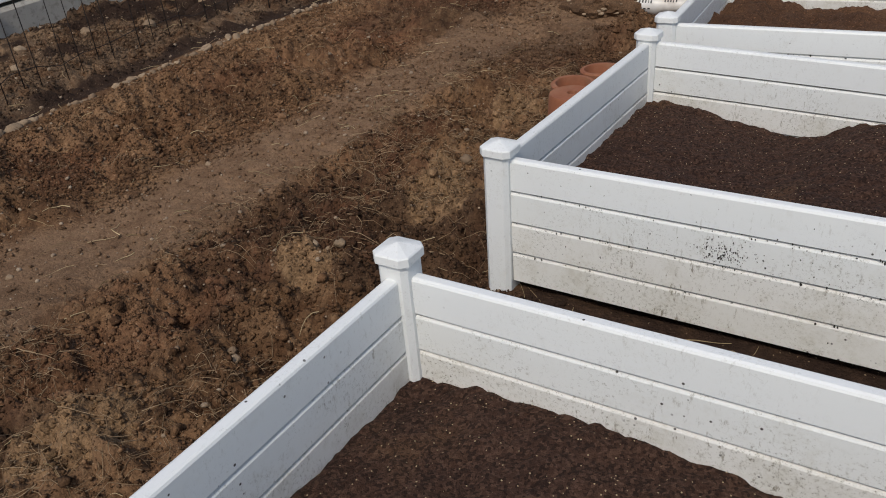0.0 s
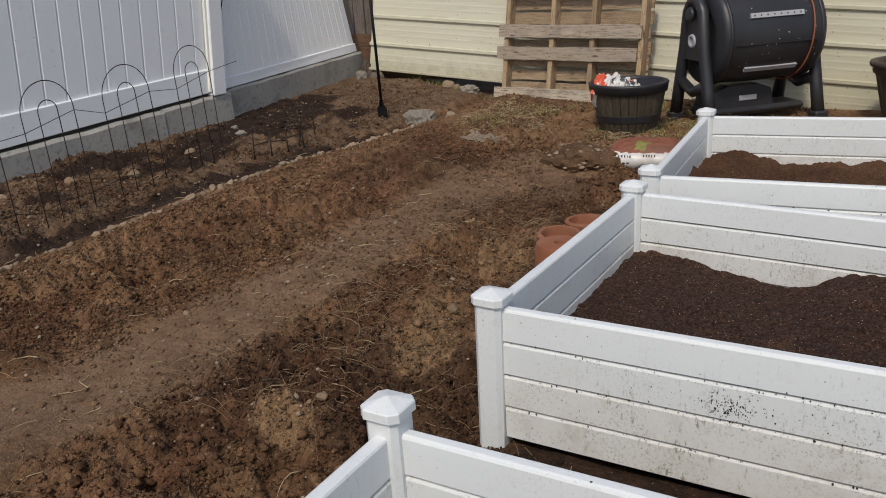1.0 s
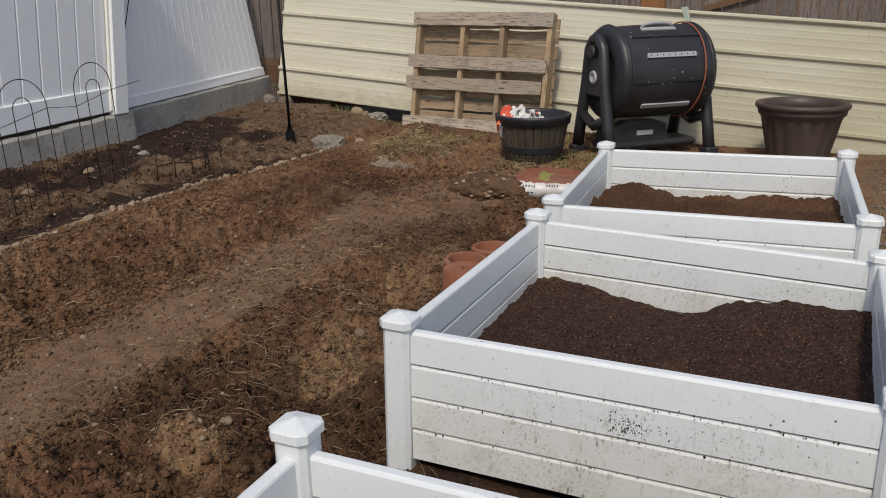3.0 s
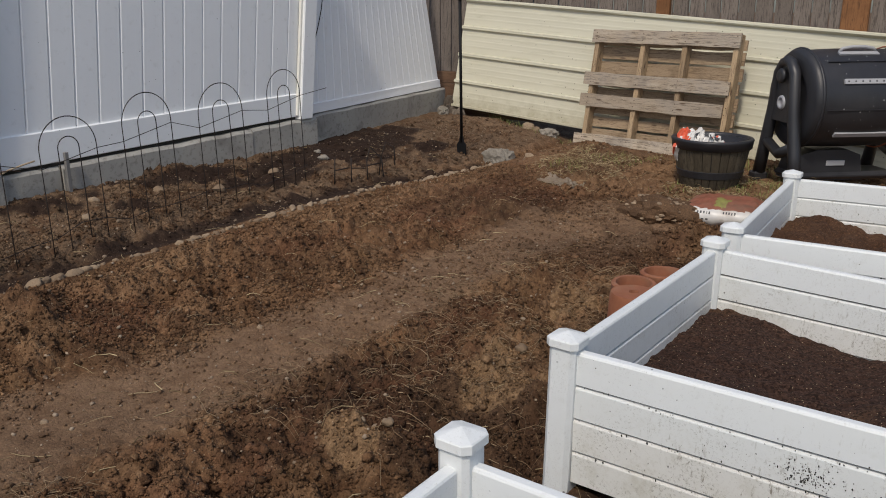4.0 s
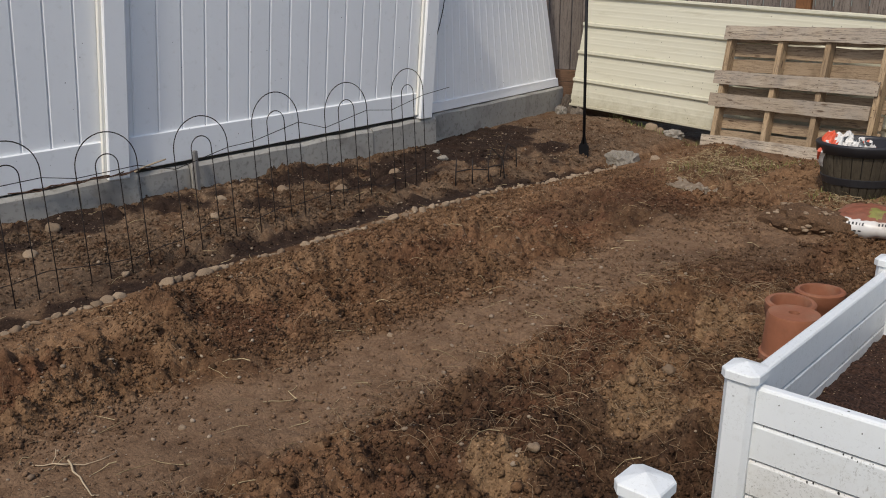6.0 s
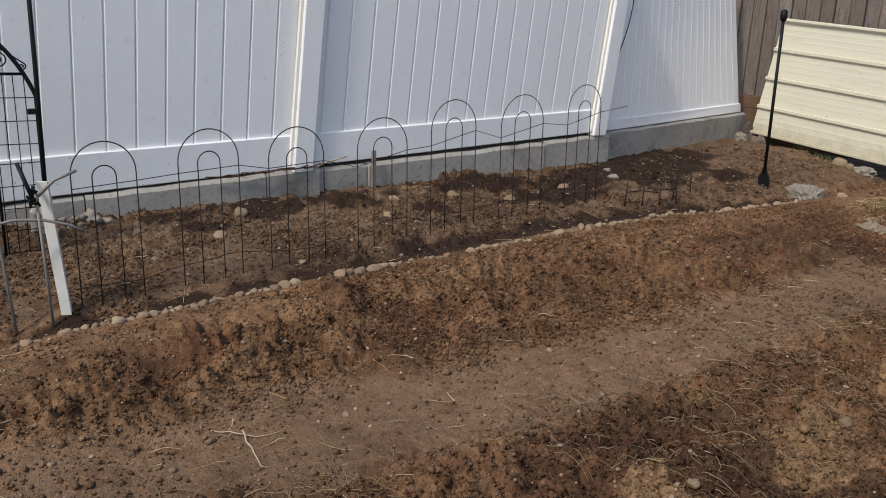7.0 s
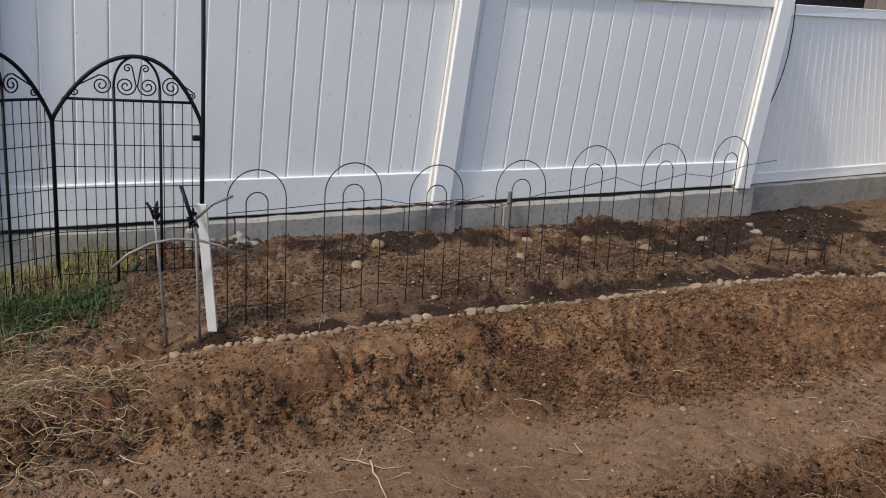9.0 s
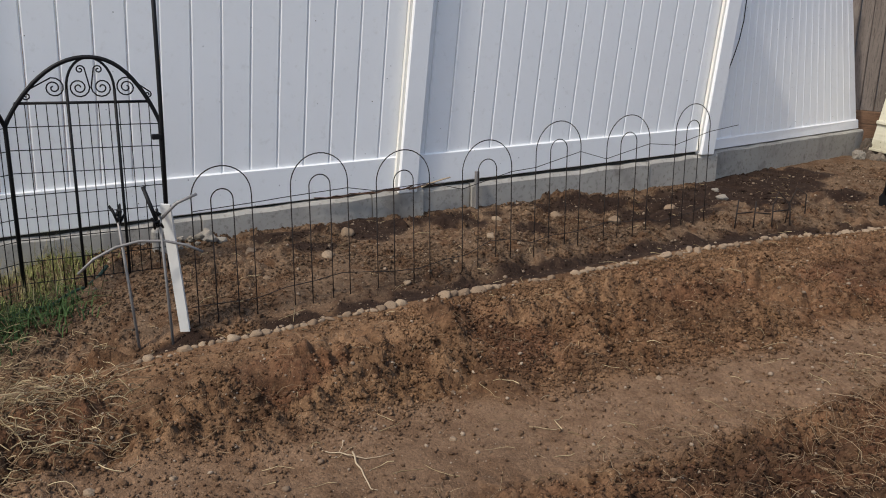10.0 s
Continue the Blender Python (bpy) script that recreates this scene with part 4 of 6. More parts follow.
def bed_soil(corners, level, label, seed, mix=None):
    """A rough heap of potting mix inside the boards; level(u, v) over the unit square."""
    fl, fr, br, bl = (Vector((x, y, 0)) for x, y in corners)
    n = 90
    u, v = np.meshgrid(np.linspace(0, 1, n), np.linspace(0, 1, n))
    m = 0.012
    uu, vv = m + u * (1 - 2 * m), m + v * (1 - 2 * m)
    P = [(1 - uu) * (1 - vv) * fl[k] + uu * (1 - vv) * fr[k] + uu * vv * br[k] + (1 - uu) * vv * bl[k] for k in range(2)]
    z = level(u, v) + 0.05 * (fbm(P[0], P[1], 0.33, 3, seed) - 0.5) + (0.10 if mix else 0.030) * (fbm(P[0], P[1], 0.09, 4, seed + 1, 0.65) - 0.5) + 0.012 * domes(P[0], P[1], 0.035, seed)
    vs = np.stack([P[0], P[1], z], -1).reshape(-1, 3)
    k = (np.arange(n - 1)[:, None] * n + np.arange(n - 1)[None]).ravel()
    ob = raw("bed_soil", vs.tolist(), np.stack([k, k + 1, k + 1 + n, k + n], -1).tolist(), mix or COMPOST, True)
    return tagged(ob, label, "soil", kind="stuff")


B1 = ((0.005, 0.841), (1.224, 0.885), (1.179, 2.103), (-0.040, 2.062))
B2 = ((-0.124, 2.657), (1.088, 2.685), (1.071, 3.896), (-0.166, 3.874))
B3 = ((-0.188, 4.145), (1.025, 4.247), (0.925, 5.464), (-0.293, 5.360))
raised_bed(B1, 0.603, 0.568, 4, 0.12, "low white vinyl raised bed half filled with dark soil")
raised_bed(B2, 0.604, 0.594, 4, 0.165, "tall white vinyl raised bed with mildewed lower boards", 1.0, (0.0, 0.0, -0.044, -0.012))
raised_bed(B3, 0.588, 0.580, 4, 0.20, "white vinyl raised bed near the compost tumbler", 0.0, (0.0, 0.006, 0.032, 0.020))
bed_soil(B1, lambda u, v: 0.300 + 0.02 * np.sin(u * 5) - 0.01 * v, "dark crumbly potting soil inside the low raised bed", 51)
bed_soil(B2, lambda u, v: 0.385 - 0.032 * smooth(0.62, 0.40, u) - 0.075 * smooth(0.1, 0.45, u) * v + 0.075 * smooth(0.52, 0.66, u) * smooth(0.5, 0.95, v) - 0.01 * u, "dark potting soil specked with perlite in the raised bed", 61)
bed_soil(B3, lambda u, v: 0.415 + 0.075 * np.exp(-((u - 0.12) / 0.12) ** 2 - ((v - 0.9) / 0.3) ** 2) - 0.06 * v + 0.03 * smooth(0.5, 0.8, u) * v, "brown soil heaped in the farther raised bed", 71, TOPSOIL)

def mildew(bed_corners, mid, marks, seed):
    """Small black flecks of mould sticking to a bed's front boards."""
    a, b = (Vector((*c, 0)) for c in bed_corners[:2])
    d = (b - a).normalized()
    nrm = Vector((d.y, -d.x, 0))
    rnd = random.Random(seed)
    vs, fs = [], []
    for u0, z0, su, sz, n, big in marks:
        for k in range(n):
            u, z = (rnd.gauss(u0, su), rnd.gauss(z0, sz)) if sz > 0 else (u0 + rnd.uniform(-su, su), z0 + rnd.uniform(-0.004, 0.004))
            if not 0.05 < u < 1.16:
                continue
            r = big * rnd.uniform(0.35, 1.0)
            c = a + d * u + nrm * 0.0172
            m = rnd.randint(5, 7)
            i = len(vs)
            tall = rnd.uniform(0.7, 2.0)
            for q in range(m):
                t = 2 * math.pi * q / m
                w = r * rnd.uniform(0.6, 1.1)
                e = c + d * w * math.cos(t) + Vector((0, 0, z + w * tall * math.sin(t)))
                vs.append(tuple(e - mid))
            vs.append(tuple(c + nrm * 0.0012 + Vector((0, 0, z)) - mid))
            fs += [(i + q, i + (q + 1) % m, i + m) for q in range(m)]
    ob = raw("mildew_flecks", vs, fs, MOULD_AND_SHADE)
    return tagged(ob, "black flecks of mildew", kind="stuff")


for beds, marks, seed in ((B2, ((0.628, 0.438, 0.034, 0.016, 150, 0.0024), (0.62, 0.45, 0.13, 0.03, 40, 0.0024), (0.60, 0.497, 0.55, 0, 26, 0.003), (0.60, 0.399, 0.55, 0, 34, 0.003), (0.6, 0.30, 0.55, 0, 30, 0.003), (0.55, 0.40, 0.35, 0.09, 46, 0.0022), (0.25, 0.56, 0.12, 0.02, 5, 0.002)), 5), (B1, ((0.5, 0.471, 0.55, 0, 22, 0.003), (0.6, 0.50, 0.3, 0.05, 30, 0.0022)), 6), (B3, ((0.6, 0.483, 0.5, 0, 16, 0.004), (0.6, 0.385, 0.5, 0, 12, 0.004)), 7)):
    c = [Vector((x, y, 0)) for x, y in beds]
    m = sum(c, Vector()) / 4
    ob = mildew(beds, m, marks, seed)
    ob.parent = [q for q in bpy.data.objects if q.name.startswith("raised_bed") and (q.matrix_world.translation - m).length < 0.01 or q.name.startswith("raised_bed") and (q.location - m).length < 0.01][0]
    ob.parent_type = "OBJECT"

# ---- pallet ----
def pallet():
    p = thing("wooden_pallet", pose(-2.63, 7.335, 0.305) @ pose(0, 0, 0, -10.0, 0.3, -6.0) @ Matrix.Scale(1.022, 4), "weathered wooden pallet leaning against the cream siding", "pallet")
    w, h = 1.31, 0.97
    rnd = random.Random(3)

    def deck(z0, z1, y0, y1, x0=0.0, x1=w, timber=None):
        bm = bmesh.new()
        n = 12
        rows = []
        for k in range(n + 1):
            x = x0 + (x1 - x0) * k / n
            a, b = rnd.uniform(-0.004, 0.004), rnd.uniform(-0.004, 0.004)
            if k in (0, n):
                x += rnd.uniform(-0.006, 0.006)
            rows.append([bm.verts.new(q) for q in ((x, y0, z0 + a), (x, y0, z1 + b), (x, y1, z1 + b), (x, y1, z0 + a))])
        for A, B in zip(rows, rows[1:]):
            for q in range(4):
                bm.faces.new((A[q], A[(q + 1) % 4], B[(q + 1) % 4], B[q]))
        bm.faces.new(rows[0])
        bm.faces.new(rows[-1][::-1])
        ob = part("deck_board", bm, timber or PALLETWOOD, p)
        ob.rotation_euler = (0, rnd.uniform(-0.006, 0.006), 0)
        return ob
    for x in (0.02, 0.46, 0.83, 1.25):
        part("stringer", box(bmesh.new(), x, 0.0, 0.05, x + 0.042, 0.085, h, 0.003), PALLETPOST, p)
    for z0, z1, a, b in ((0.870, 0.975, 0.0, 1.30), (0.515, 0.620, -0.035, 1.27), (0.335, 0.440, -0.04, 1.255), (-0.01, 0.105, -0.045, 1.27)):
        deck(z0, z1, -0.018, -0.001, a, b)
    for k in range(8):
        z0 = 0.055 + 0.1145 * k + 0.006 * (k * 0.61 % 1)
        deck(z0, z0 + (0.084 if k % 3 == 1 else 0.099), 0.086, 0.102, 0.0, w, PALLETBACK)
    for zc in (0.922, 0.567, 0.388, 0.045):
        for x in (0.04, 0.48, 0.85, 1.27):
            for dz in (-0.026, 0.026):
                bm = lathe(bmesh.new(), [(0, 0), (0.0045, 0), (0.0045, 0.0015), (0, 0.0015)], 6, pose(x + rnd.uniform(-0.01, 0.01), -0.0175, zc + dz, 90, 0, 0))
                part("nail", bm, RUST, p)


pallet()

# ---- compost tumbler ----
def tumbler():
    t = thing("compost_tumbler", pose(-0.43, 6.93, gz(-0.43, 6.93) - 0.002, 0, 0, 44), "black plastic compost tumbler on a moulded stand with grey strips", "composter")
    R, L, zc = 0.325, 0.37, 0.570
    turn = Matrix.Translation((0, 0, zc)) @ Matrix.Rotation(math.pi / 2, 4, "Y")
    prof = [(0, -L + 0.02), (R * 0.55, -L + 0.015), (R * 0.60, -L), (R * 0.90, -L), (R * 0.965, -L + 0.012), (R, -L + 0.035), (R, -L + 0.06), (R * 0.975, -L + 0.066), (R * 0.995, -0.1), (R, 0), (R * 0.995, 0.1), (R * 0.975, L - 0.066), (R, L - 0.06), (R, L - 0.035), (R * 0.965, L - 0.012), (R * 0.9, L), (0, L)]
    drum = part("drum", lathe(bmesh.new(), prof, 48, turn), BLACKPL, t, smooth=True)
    drum.data.set_sharp_from_angle(angle=radians(35))

    def on_drum(x, ang, r):
        a = radians(ang)
        return Vector((x, -r * math.cos(a), zc + r * math.sin(a)))

    def strip(x0, x1, ang, half, lift, material, name, label):
        bm = bmesh.new()
        rows = []
        for x in np.linspace(x0, x1, 3):
            rows.append([bm.verts.new(on_drum(x, a, r)) for a, r in ((ang - half, R - 0.004), (ang - half, R + lift), (ang + half, R + lift), (ang + half, R - 0.004))])
        for A, B in zip(rows, rows[1:]):
            for q in range(4):
                bm.faces.new((A[q], A[(q + 1) % 4], B[(q + 1) % 4], B[q]))
        bm.faces.new(rows[0])
        bm.faces.new(rows[-1][::-1])
        return part(name, bm, material, drum, label)
    for ax in (-L + 0.045, L - 0.045):
        part("rim_ring", tube(bmesh.new(), [on_drum(ax, a, R - 0.001) for a in range(0, 360, 8)], 0.011, 6, True), BLACKPL, drum, "", True)
    strip(-0.19, 0.19, 24, 2.8, 0.010, GREYSTRIP, "vent_strip", "grey slotted plastic strip")
    strip(-0.19, 0.19, -40, 2.8, 0.010, GREYSTRIP, "vent_strip", "grey plastic strip")
    strip(-0.15, 0.12, 66, 3.2, 0.008, GREYSTRIP, "lid_plate", "grey plastic lid plate")
    grip = [on_drum(x, 70, R + h) for x, h in ((-0.14, 0.004), (-0.12, 0.026), (-0.06, 0.036), (0.03, 0.036), (0.09, 0.026), (0.11, 0.004))]
    part("lid_handle", tube(bmesh.new(), grip, 0.010, 8), GREYSTRIP, drum, "grey arched lid handle", True)
    strip(-0.26, 0.27, 50, 0.35, 0.006, BLACKPL, "lid_seam", "")
    strip(-0.29, 0.29, -8, 0.35, 0.004, BLACKPL, "drum_seam", "")
    for k in range(8):
        bm = bmesh.new()
        lathe(bm, [(0, 0), (0.0055, 0), (0.0055, 0.003), (0, 0.003)], 8)
        ob = part("slot", bm, INK, drum)
        x, a = -0.165 + 0.047 * k, radians(24)
        ob.matrix_local = Matrix.Translation(on_drum(x, 24, R + 0.009)) @ Matrix.Rotation(math.pi / 2 - a, 4, "X")
    rnd = random.Random(17)
    bm = bmesh.new()
    for k in range(46):
        x, a, r = rnd.uniform(-0.28, 0.30), rnd.uniform(-45, 85), rnd.uniform(0.0016, 0.0042)
        q, up = on_drum(x, a, R + 0.0006), Vector((0, math.sin(radians(a)), math.cos(radians(a))))
        bm.faces.new([bm.verts.new(q + Vector((1, 0, 0)) * r * math.cos(t) + up * r * math.sin(t)) for t in (0, 1.1, 2.2, 3.3, 4.4, 5.4)])
    tagged(part("white_fleck", bm, WHITEWOOD, drum, "white flecks of dried dirt"), kind="stuff")
    bm = bmesh.new()
    tube(bm, [on_drum(0.255 + 0.018 * math.sin(radians(a)), a, R + 0.008) for a in range(0, 360, 10)], 0.0050, 6, True)
    part("cord", bm, ORANGE, t, "orange elastic cord round the drum", True)
    for sx, nm in ((-1, "stand_frame"), (1, "stand_frame")):
        x = sx * (L + 0.045) if sx < 0 else L + 0.022
        bm = bmesh.new()
        arch = [(x, -0.25, 0.0), (x, -0.20, 0.22), (x, -0.135, 0.50), (x, -0.10, 0.74), (x, -0.05, 0.80), (x, 0.0, 0.815), (x, 0.05, 0.80), (x, 0.10, 0.74), (x, 0.135, 0.50), (x, 0.20, 0.22), (x, 0.25, 0.0)]
        tube(bm, arch, 0.034, 10, radii=[0.044, 0.042, 0.040, 0.038, 0.038, 0.038, 0.038, 0.038, 0.040, 0.042, 0.044])
        tube(bm, [(x, -0.185, 0.27), (x - sx * 0.0, 0.0, 0.20), (x, 0.185, 0.27)], 0.036, 10)
        fr = part(nm, bm, BLACKPL, t, "", True)
        bm2 = bmesh.new()
        out = ((-0.135, 0.42), (0.135, 0.42), (0.10, 0.74), (0.0, 0.80), (-0.10, 0.74))
        A = [bm2.verts.new((x - 0.016, u, v)) for u, v in out]
        B = [bm2.verts.new((x + 0.016, u, v)) for u, v in out]
        for q in range(5):
            bm2.faces.new((A[q], A[(q + 1) % 5], B[(q + 1) % 5], B[q]))
        bm2.faces.new(A[::-1])
        bm2.faces.new(B)
        part("web_plate", bm2, BLACKPL, fr)
        hub = bmesh.new()
        lathe(hub, [(0, 0), (0.045, 0), (0.05, 0.01), (0.042, 0.022), (0.02, 0.024), (0, 0.018)], 20, Matrix.Translation((x + sx * 0.030, 0, 0.72)) @ Matrix.Rotation(sx * math.pi / 2, 4, "Y"))
        part("hub", hub, BLACKPL, fr, "", True)
        disc = bmesh.new()
        lathe(disc, [(0, 0.006), (0.026, 0.006), (0.028, 0.012), (0.043, 0.012), (0.048, 0.0)], 24, Matrix.Translation((x + sx * 0.017, 0, 0.545)) @ Matrix.Rotation(sx * math.pi / 2, 4, "Y"))
        part("badge", disc, GREYSTRIP, fr, "round light grey badge", True)
        for y0 in (-0.30, 0.20):
            part("foot", box(bmesh.new(), x - 0.05, y0, -0.03, x + 0.05, y0 + 0.10, 0.035, 0.012), BLACKPL, fr)
    tray = bmesh.new()
    box(tray, -0.37, -0.13, 0.035, 0.37, 0.13, 0.085, 0.02)
    part("base_tray", tray, BLACKPL, t)
    side = bmesh.new()
    extrude(side, ((-0.36, 0.03), (0.14, 0.03), (0.11, 0.20), (0.02, 0.235), (-0.20, 0.235), (-0.32, 0.20)), -0.11, 0.11)
    part("tray_wall", side, BLACKPL, t)
    part("tray_slot", box(bmesh.new(), -0.13, -0.118, 0.13, 0.0, -0.109, 0.165, 0.002), GREYSTRIP, t, "grey grip slot")


tumbler()

# ---- pots and planters ----
def ring_band(bm, r0, r1, z0, z1, seg=40):
    return lathe(bm, [(r0, z0), (r0 + 0.006, z0 + 0.003), (r1 + 0.006, z1 - 0.003), (r1, z1), (r1 - 0.02, z1), (r0 - 0.02, z0), (r0, z0)], seg)


def half_barrel():
    x, y = -1.09, 6.36
    b = thing("barrel_planter", pose(x, y, gz(x, y) - 0.015), "brown half-barrel planter with black hoops on the soil", "planter")
    H, r0, r1 = 0.315, 0.180, 0.255
    n = 26
    for k in range(n):
        bm = bmesh.new()
        a0, a1 = 2 * math.pi * k / n + 0.010, 2 * math.pi * (k + 1) / n - 0.010
        rows = []
        for z in (0.0, 0.06, 0.14, 0.22, H):
            r = r0 + (r1 - r0) * (z / H) ** 0.75
            rows.append([bm.verts.new((q * math.cos(a), q * math.sin(a), z)) for a, q in ((a0, r), ((a0 + a1) / 2, r + 0.002), (a1, r), (a1, r - 0.014), (a0, r - 0.014))])
        for A, B in zip(rows, rows[1:]):
            for q in range(5):
                bm.faces.new((A[q], A[(q + 1) % 5], B[(q + 1) % 5], B[q]))
        bm.faces.new(rows[0][::-1])
        bm.faces.new(rows[-1])
        part("stave", bm, BARREL, b)
    part("liner", lathe(bmesh.new(), [(0, 0.015), (r0 - 0.018, 0.015), (r1 - 0.018, H), (r1 - 0.03, H), (r0 - 0.03, 0.03), (0, 0.03)], 40), BLACKPL, b, "", True)
    part("hoop", ring_band(bmesh.new(), r0 + 0.027, r0 + 0.039, 0.075, 0.125), BLACKPL, b, "black moulded hoop")
    part("hoop", lathe(bmesh.new(), [(r1 - 0.014, H - 0.050), (r1 + 0.006, H - 0.046), (r1 + 0.012, H), (r1 + 0.016, H + 0.010), (r1 + 0.010, H + 0.018), (r1 - 0.012, H + 0.018), (r1 - 0.02, H + 0.006), (r1 - 0.014, H - 0.050)], 40), BLACKPL, b, "wide black rim hoop", True)


half_barrel()


def pillow(bm, w, d, h, seed, m=Matrix(), crumple=0.02, nu=26, nv=20, e=3.0):
    """A filled plastic bag: a flattened, creased cushion with thin ends."""
    grid = {}
    for s in (1, -1):
        for i in range(nu + 1):
            for j in range(nv + 1):
                u, v = 2 * i / nu - 1, 2 * j / nv - 1
                t = (1 - abs(u) ** e) ** 0.5 * (1 - abs(v) ** e) ** 0.5
                if s < 0 and t < 1e-6:
                    grid[s, i, j] = grid[1, i, j]
                    continue
                nz = noise.noise(Vector((u * 3.1 + seed, v * 2.3, s))) * crumple + noise.noise(Vector((u * 9 + seed, v * 7, s))) * crumple * 0.5
                k = 1 + 0.05 * noise.noise(Vector((u * 2, v * 2, seed)))
                grid[s, i, j] = bm.verts.new(m @ Vector((u * w / 2 * k, v * d / 2 * k, s * h / 2 * t + nz * (0.08 + t))))
    for s in (1, -1):
        for i in range(nu):
            for j in range(nv):
                q = (grid[s, i, j], grid[s, i + 1, j], grid[s, i + 1, j + 1], grid[s, i, j + 1])
                if len(set(q)) == 4:
                    try:
                        bm.faces.new(q if s > 0 else q[::-1])
                    except ValueError:
                        pass
    return bm


def bag_in_barrel():
    b = thing("plastic_bag", pose(-1.16, 6.33, gz(-1.09, 6.36) + 0.235, 10, 16, 20), "crumpled white and red plastic soil bag stuffed in the barrel", "bag")
    bm = pillow(bmesh.new(), 0.36, 0.26, 0.17, 4.0, Matrix(), 0.075)
    for f in bm.faces:
        c = f.calc_center_median()
        f.material_index = 1 if (noise.noise(c * 9 + Vector((3, 1, 0))) > 0.38 or c.x > 0.14 or c.x < -0.155) else 0
    bmesh.ops.recalc_face_normals(bm, faces=bm.faces)
    skin = BVHTree.FromBMesh(bm)
    for u, v, w, d, turn in ((-0.09, -0.02, 0.011, 0.034, 20), (-0.055, -0.035, 0.024, 0.010, -30), (-0.05, 0.01, 0.010, 0.036, 35), (-0.01, -0.03, 0.011, 0.038, 10), (0.02, 0.0, 0.026, 0.011, -20), (0.045, -0.05, 0.012, 0.040, 40), (0.075, -0.02, 0.022, 0.012, 15)):
        hit, nrm, _, _ = skin.ray_cast(Vector((u, v, 0.5)), Vector((0, 0, -1)))
        if hit is None:
            continue
        ob = part("print_mark", box(bmesh.new(), -w, -d, -0.002, w, d, 0.003), INK, b)
        ob.matrix_local = Matrix.Translation(hit) @ nrm.to_track_quat("Z", "Y").to_matrix().to_4x4() @ Matrix.Rotation(radians(turn), 4, "Z")
    part("bag_skin", bm, (BAGWHITE, BAGRED), b)


bag_in_barrel()


def big_planter():
    x, y = 0.615, 7.08
    p = thing("resin_planter", pose(x, y, gz(x, y) - 0.01), "large round dark brown resin planter with fluted sides", "planter")
    H, R = 0.40, 0.300

    def flute(a, k):
        return 1 - (0.036 * (0.5 + 0.5 * math.cos(a * 16)) ** 1.5 if 2 <= k <= 5 else 0)
    part("bowl", lathe(bmesh.new(), [(0, 0), (0.195, 0), (0.200, 0.02), (0.215, 0.08), (0.243, 0.20), (0.262, 0.29), (0.268, 0.31), (0.275, 0.325), (0.25, 0.33), (0.235, 0.20), (0.19, 0.03), (0, 0.03)], 144, Matrix(), flute), BROWNPOT, p, "", True)
    part("rim", lathe(bmesh.new(), [(0.262, 0.318), (0.285, 0.325), (0.290, 0.352), (0.285, 0.360), (0.304, 0.368), (0.310, 0.385), (0.304, 0.400), (0.285, 0.404), (0.265, 0.396), (0.252, 0.33), (0.262, 0.318)], 64), BROWNPOT, p, "rolled rim", True)


big_planter()


def clay_pot(x, y, tilt, turn, h, r, label, inverted=False):
    p = thing("terracotta_pot", pose(x, y, 0.185 + 0.02 * (y - 3.7), tilt, 0, turn), label, "pot", "terracotta pots")
    if inverted:
        part("pot_body", lathe(bmesh.new(), [(r, 0.0), (r, 0.05), (r - 0.008, 0.055), (r * 0.86, h - 0.01), (r * 0.82, h), (0.02, h + 0.001), (0.018, h - 0.012), (r * 0.78, h - 0.014), (r - 0.02, 0.04), (r - 0.014, 0.0), (r, 0.0)], 40), TERRA, p, "", True).data.set_sharp_from_angle(angle=radians(40))
    else:
        part("pot_body", lathe(bmesh.new(), [(0, 0), (r * 0.76, 0), (r * 0.80, 0.01), (r * 0.96, h - 0.055), (r, h - 0.05), (r + 0.003, h - 0.006), (r - 0.003, h), (r - 0.016, h), (r - 0.02, h - 0.01), (r * 0.72, 0.02), (0, 0.02)], 40), TERRA, p, "", True).data.set_sharp_from_angle(angle=radians(40))
    return p


clay_pot(-0.42, 3.73, 0, 0, 0.205, 0.108, "upturned terracotta pot with pale crust beside the raised bed", True)
clay_pot(-0.52, 3.95, 3, 30, 0.165, 0.092, "open terracotta pot beside the raised bed")
clay_pot(-0.495, 4.20, -2, 80, 0.145, 0.094, "worn open terracotta pot near the raised bed corner")


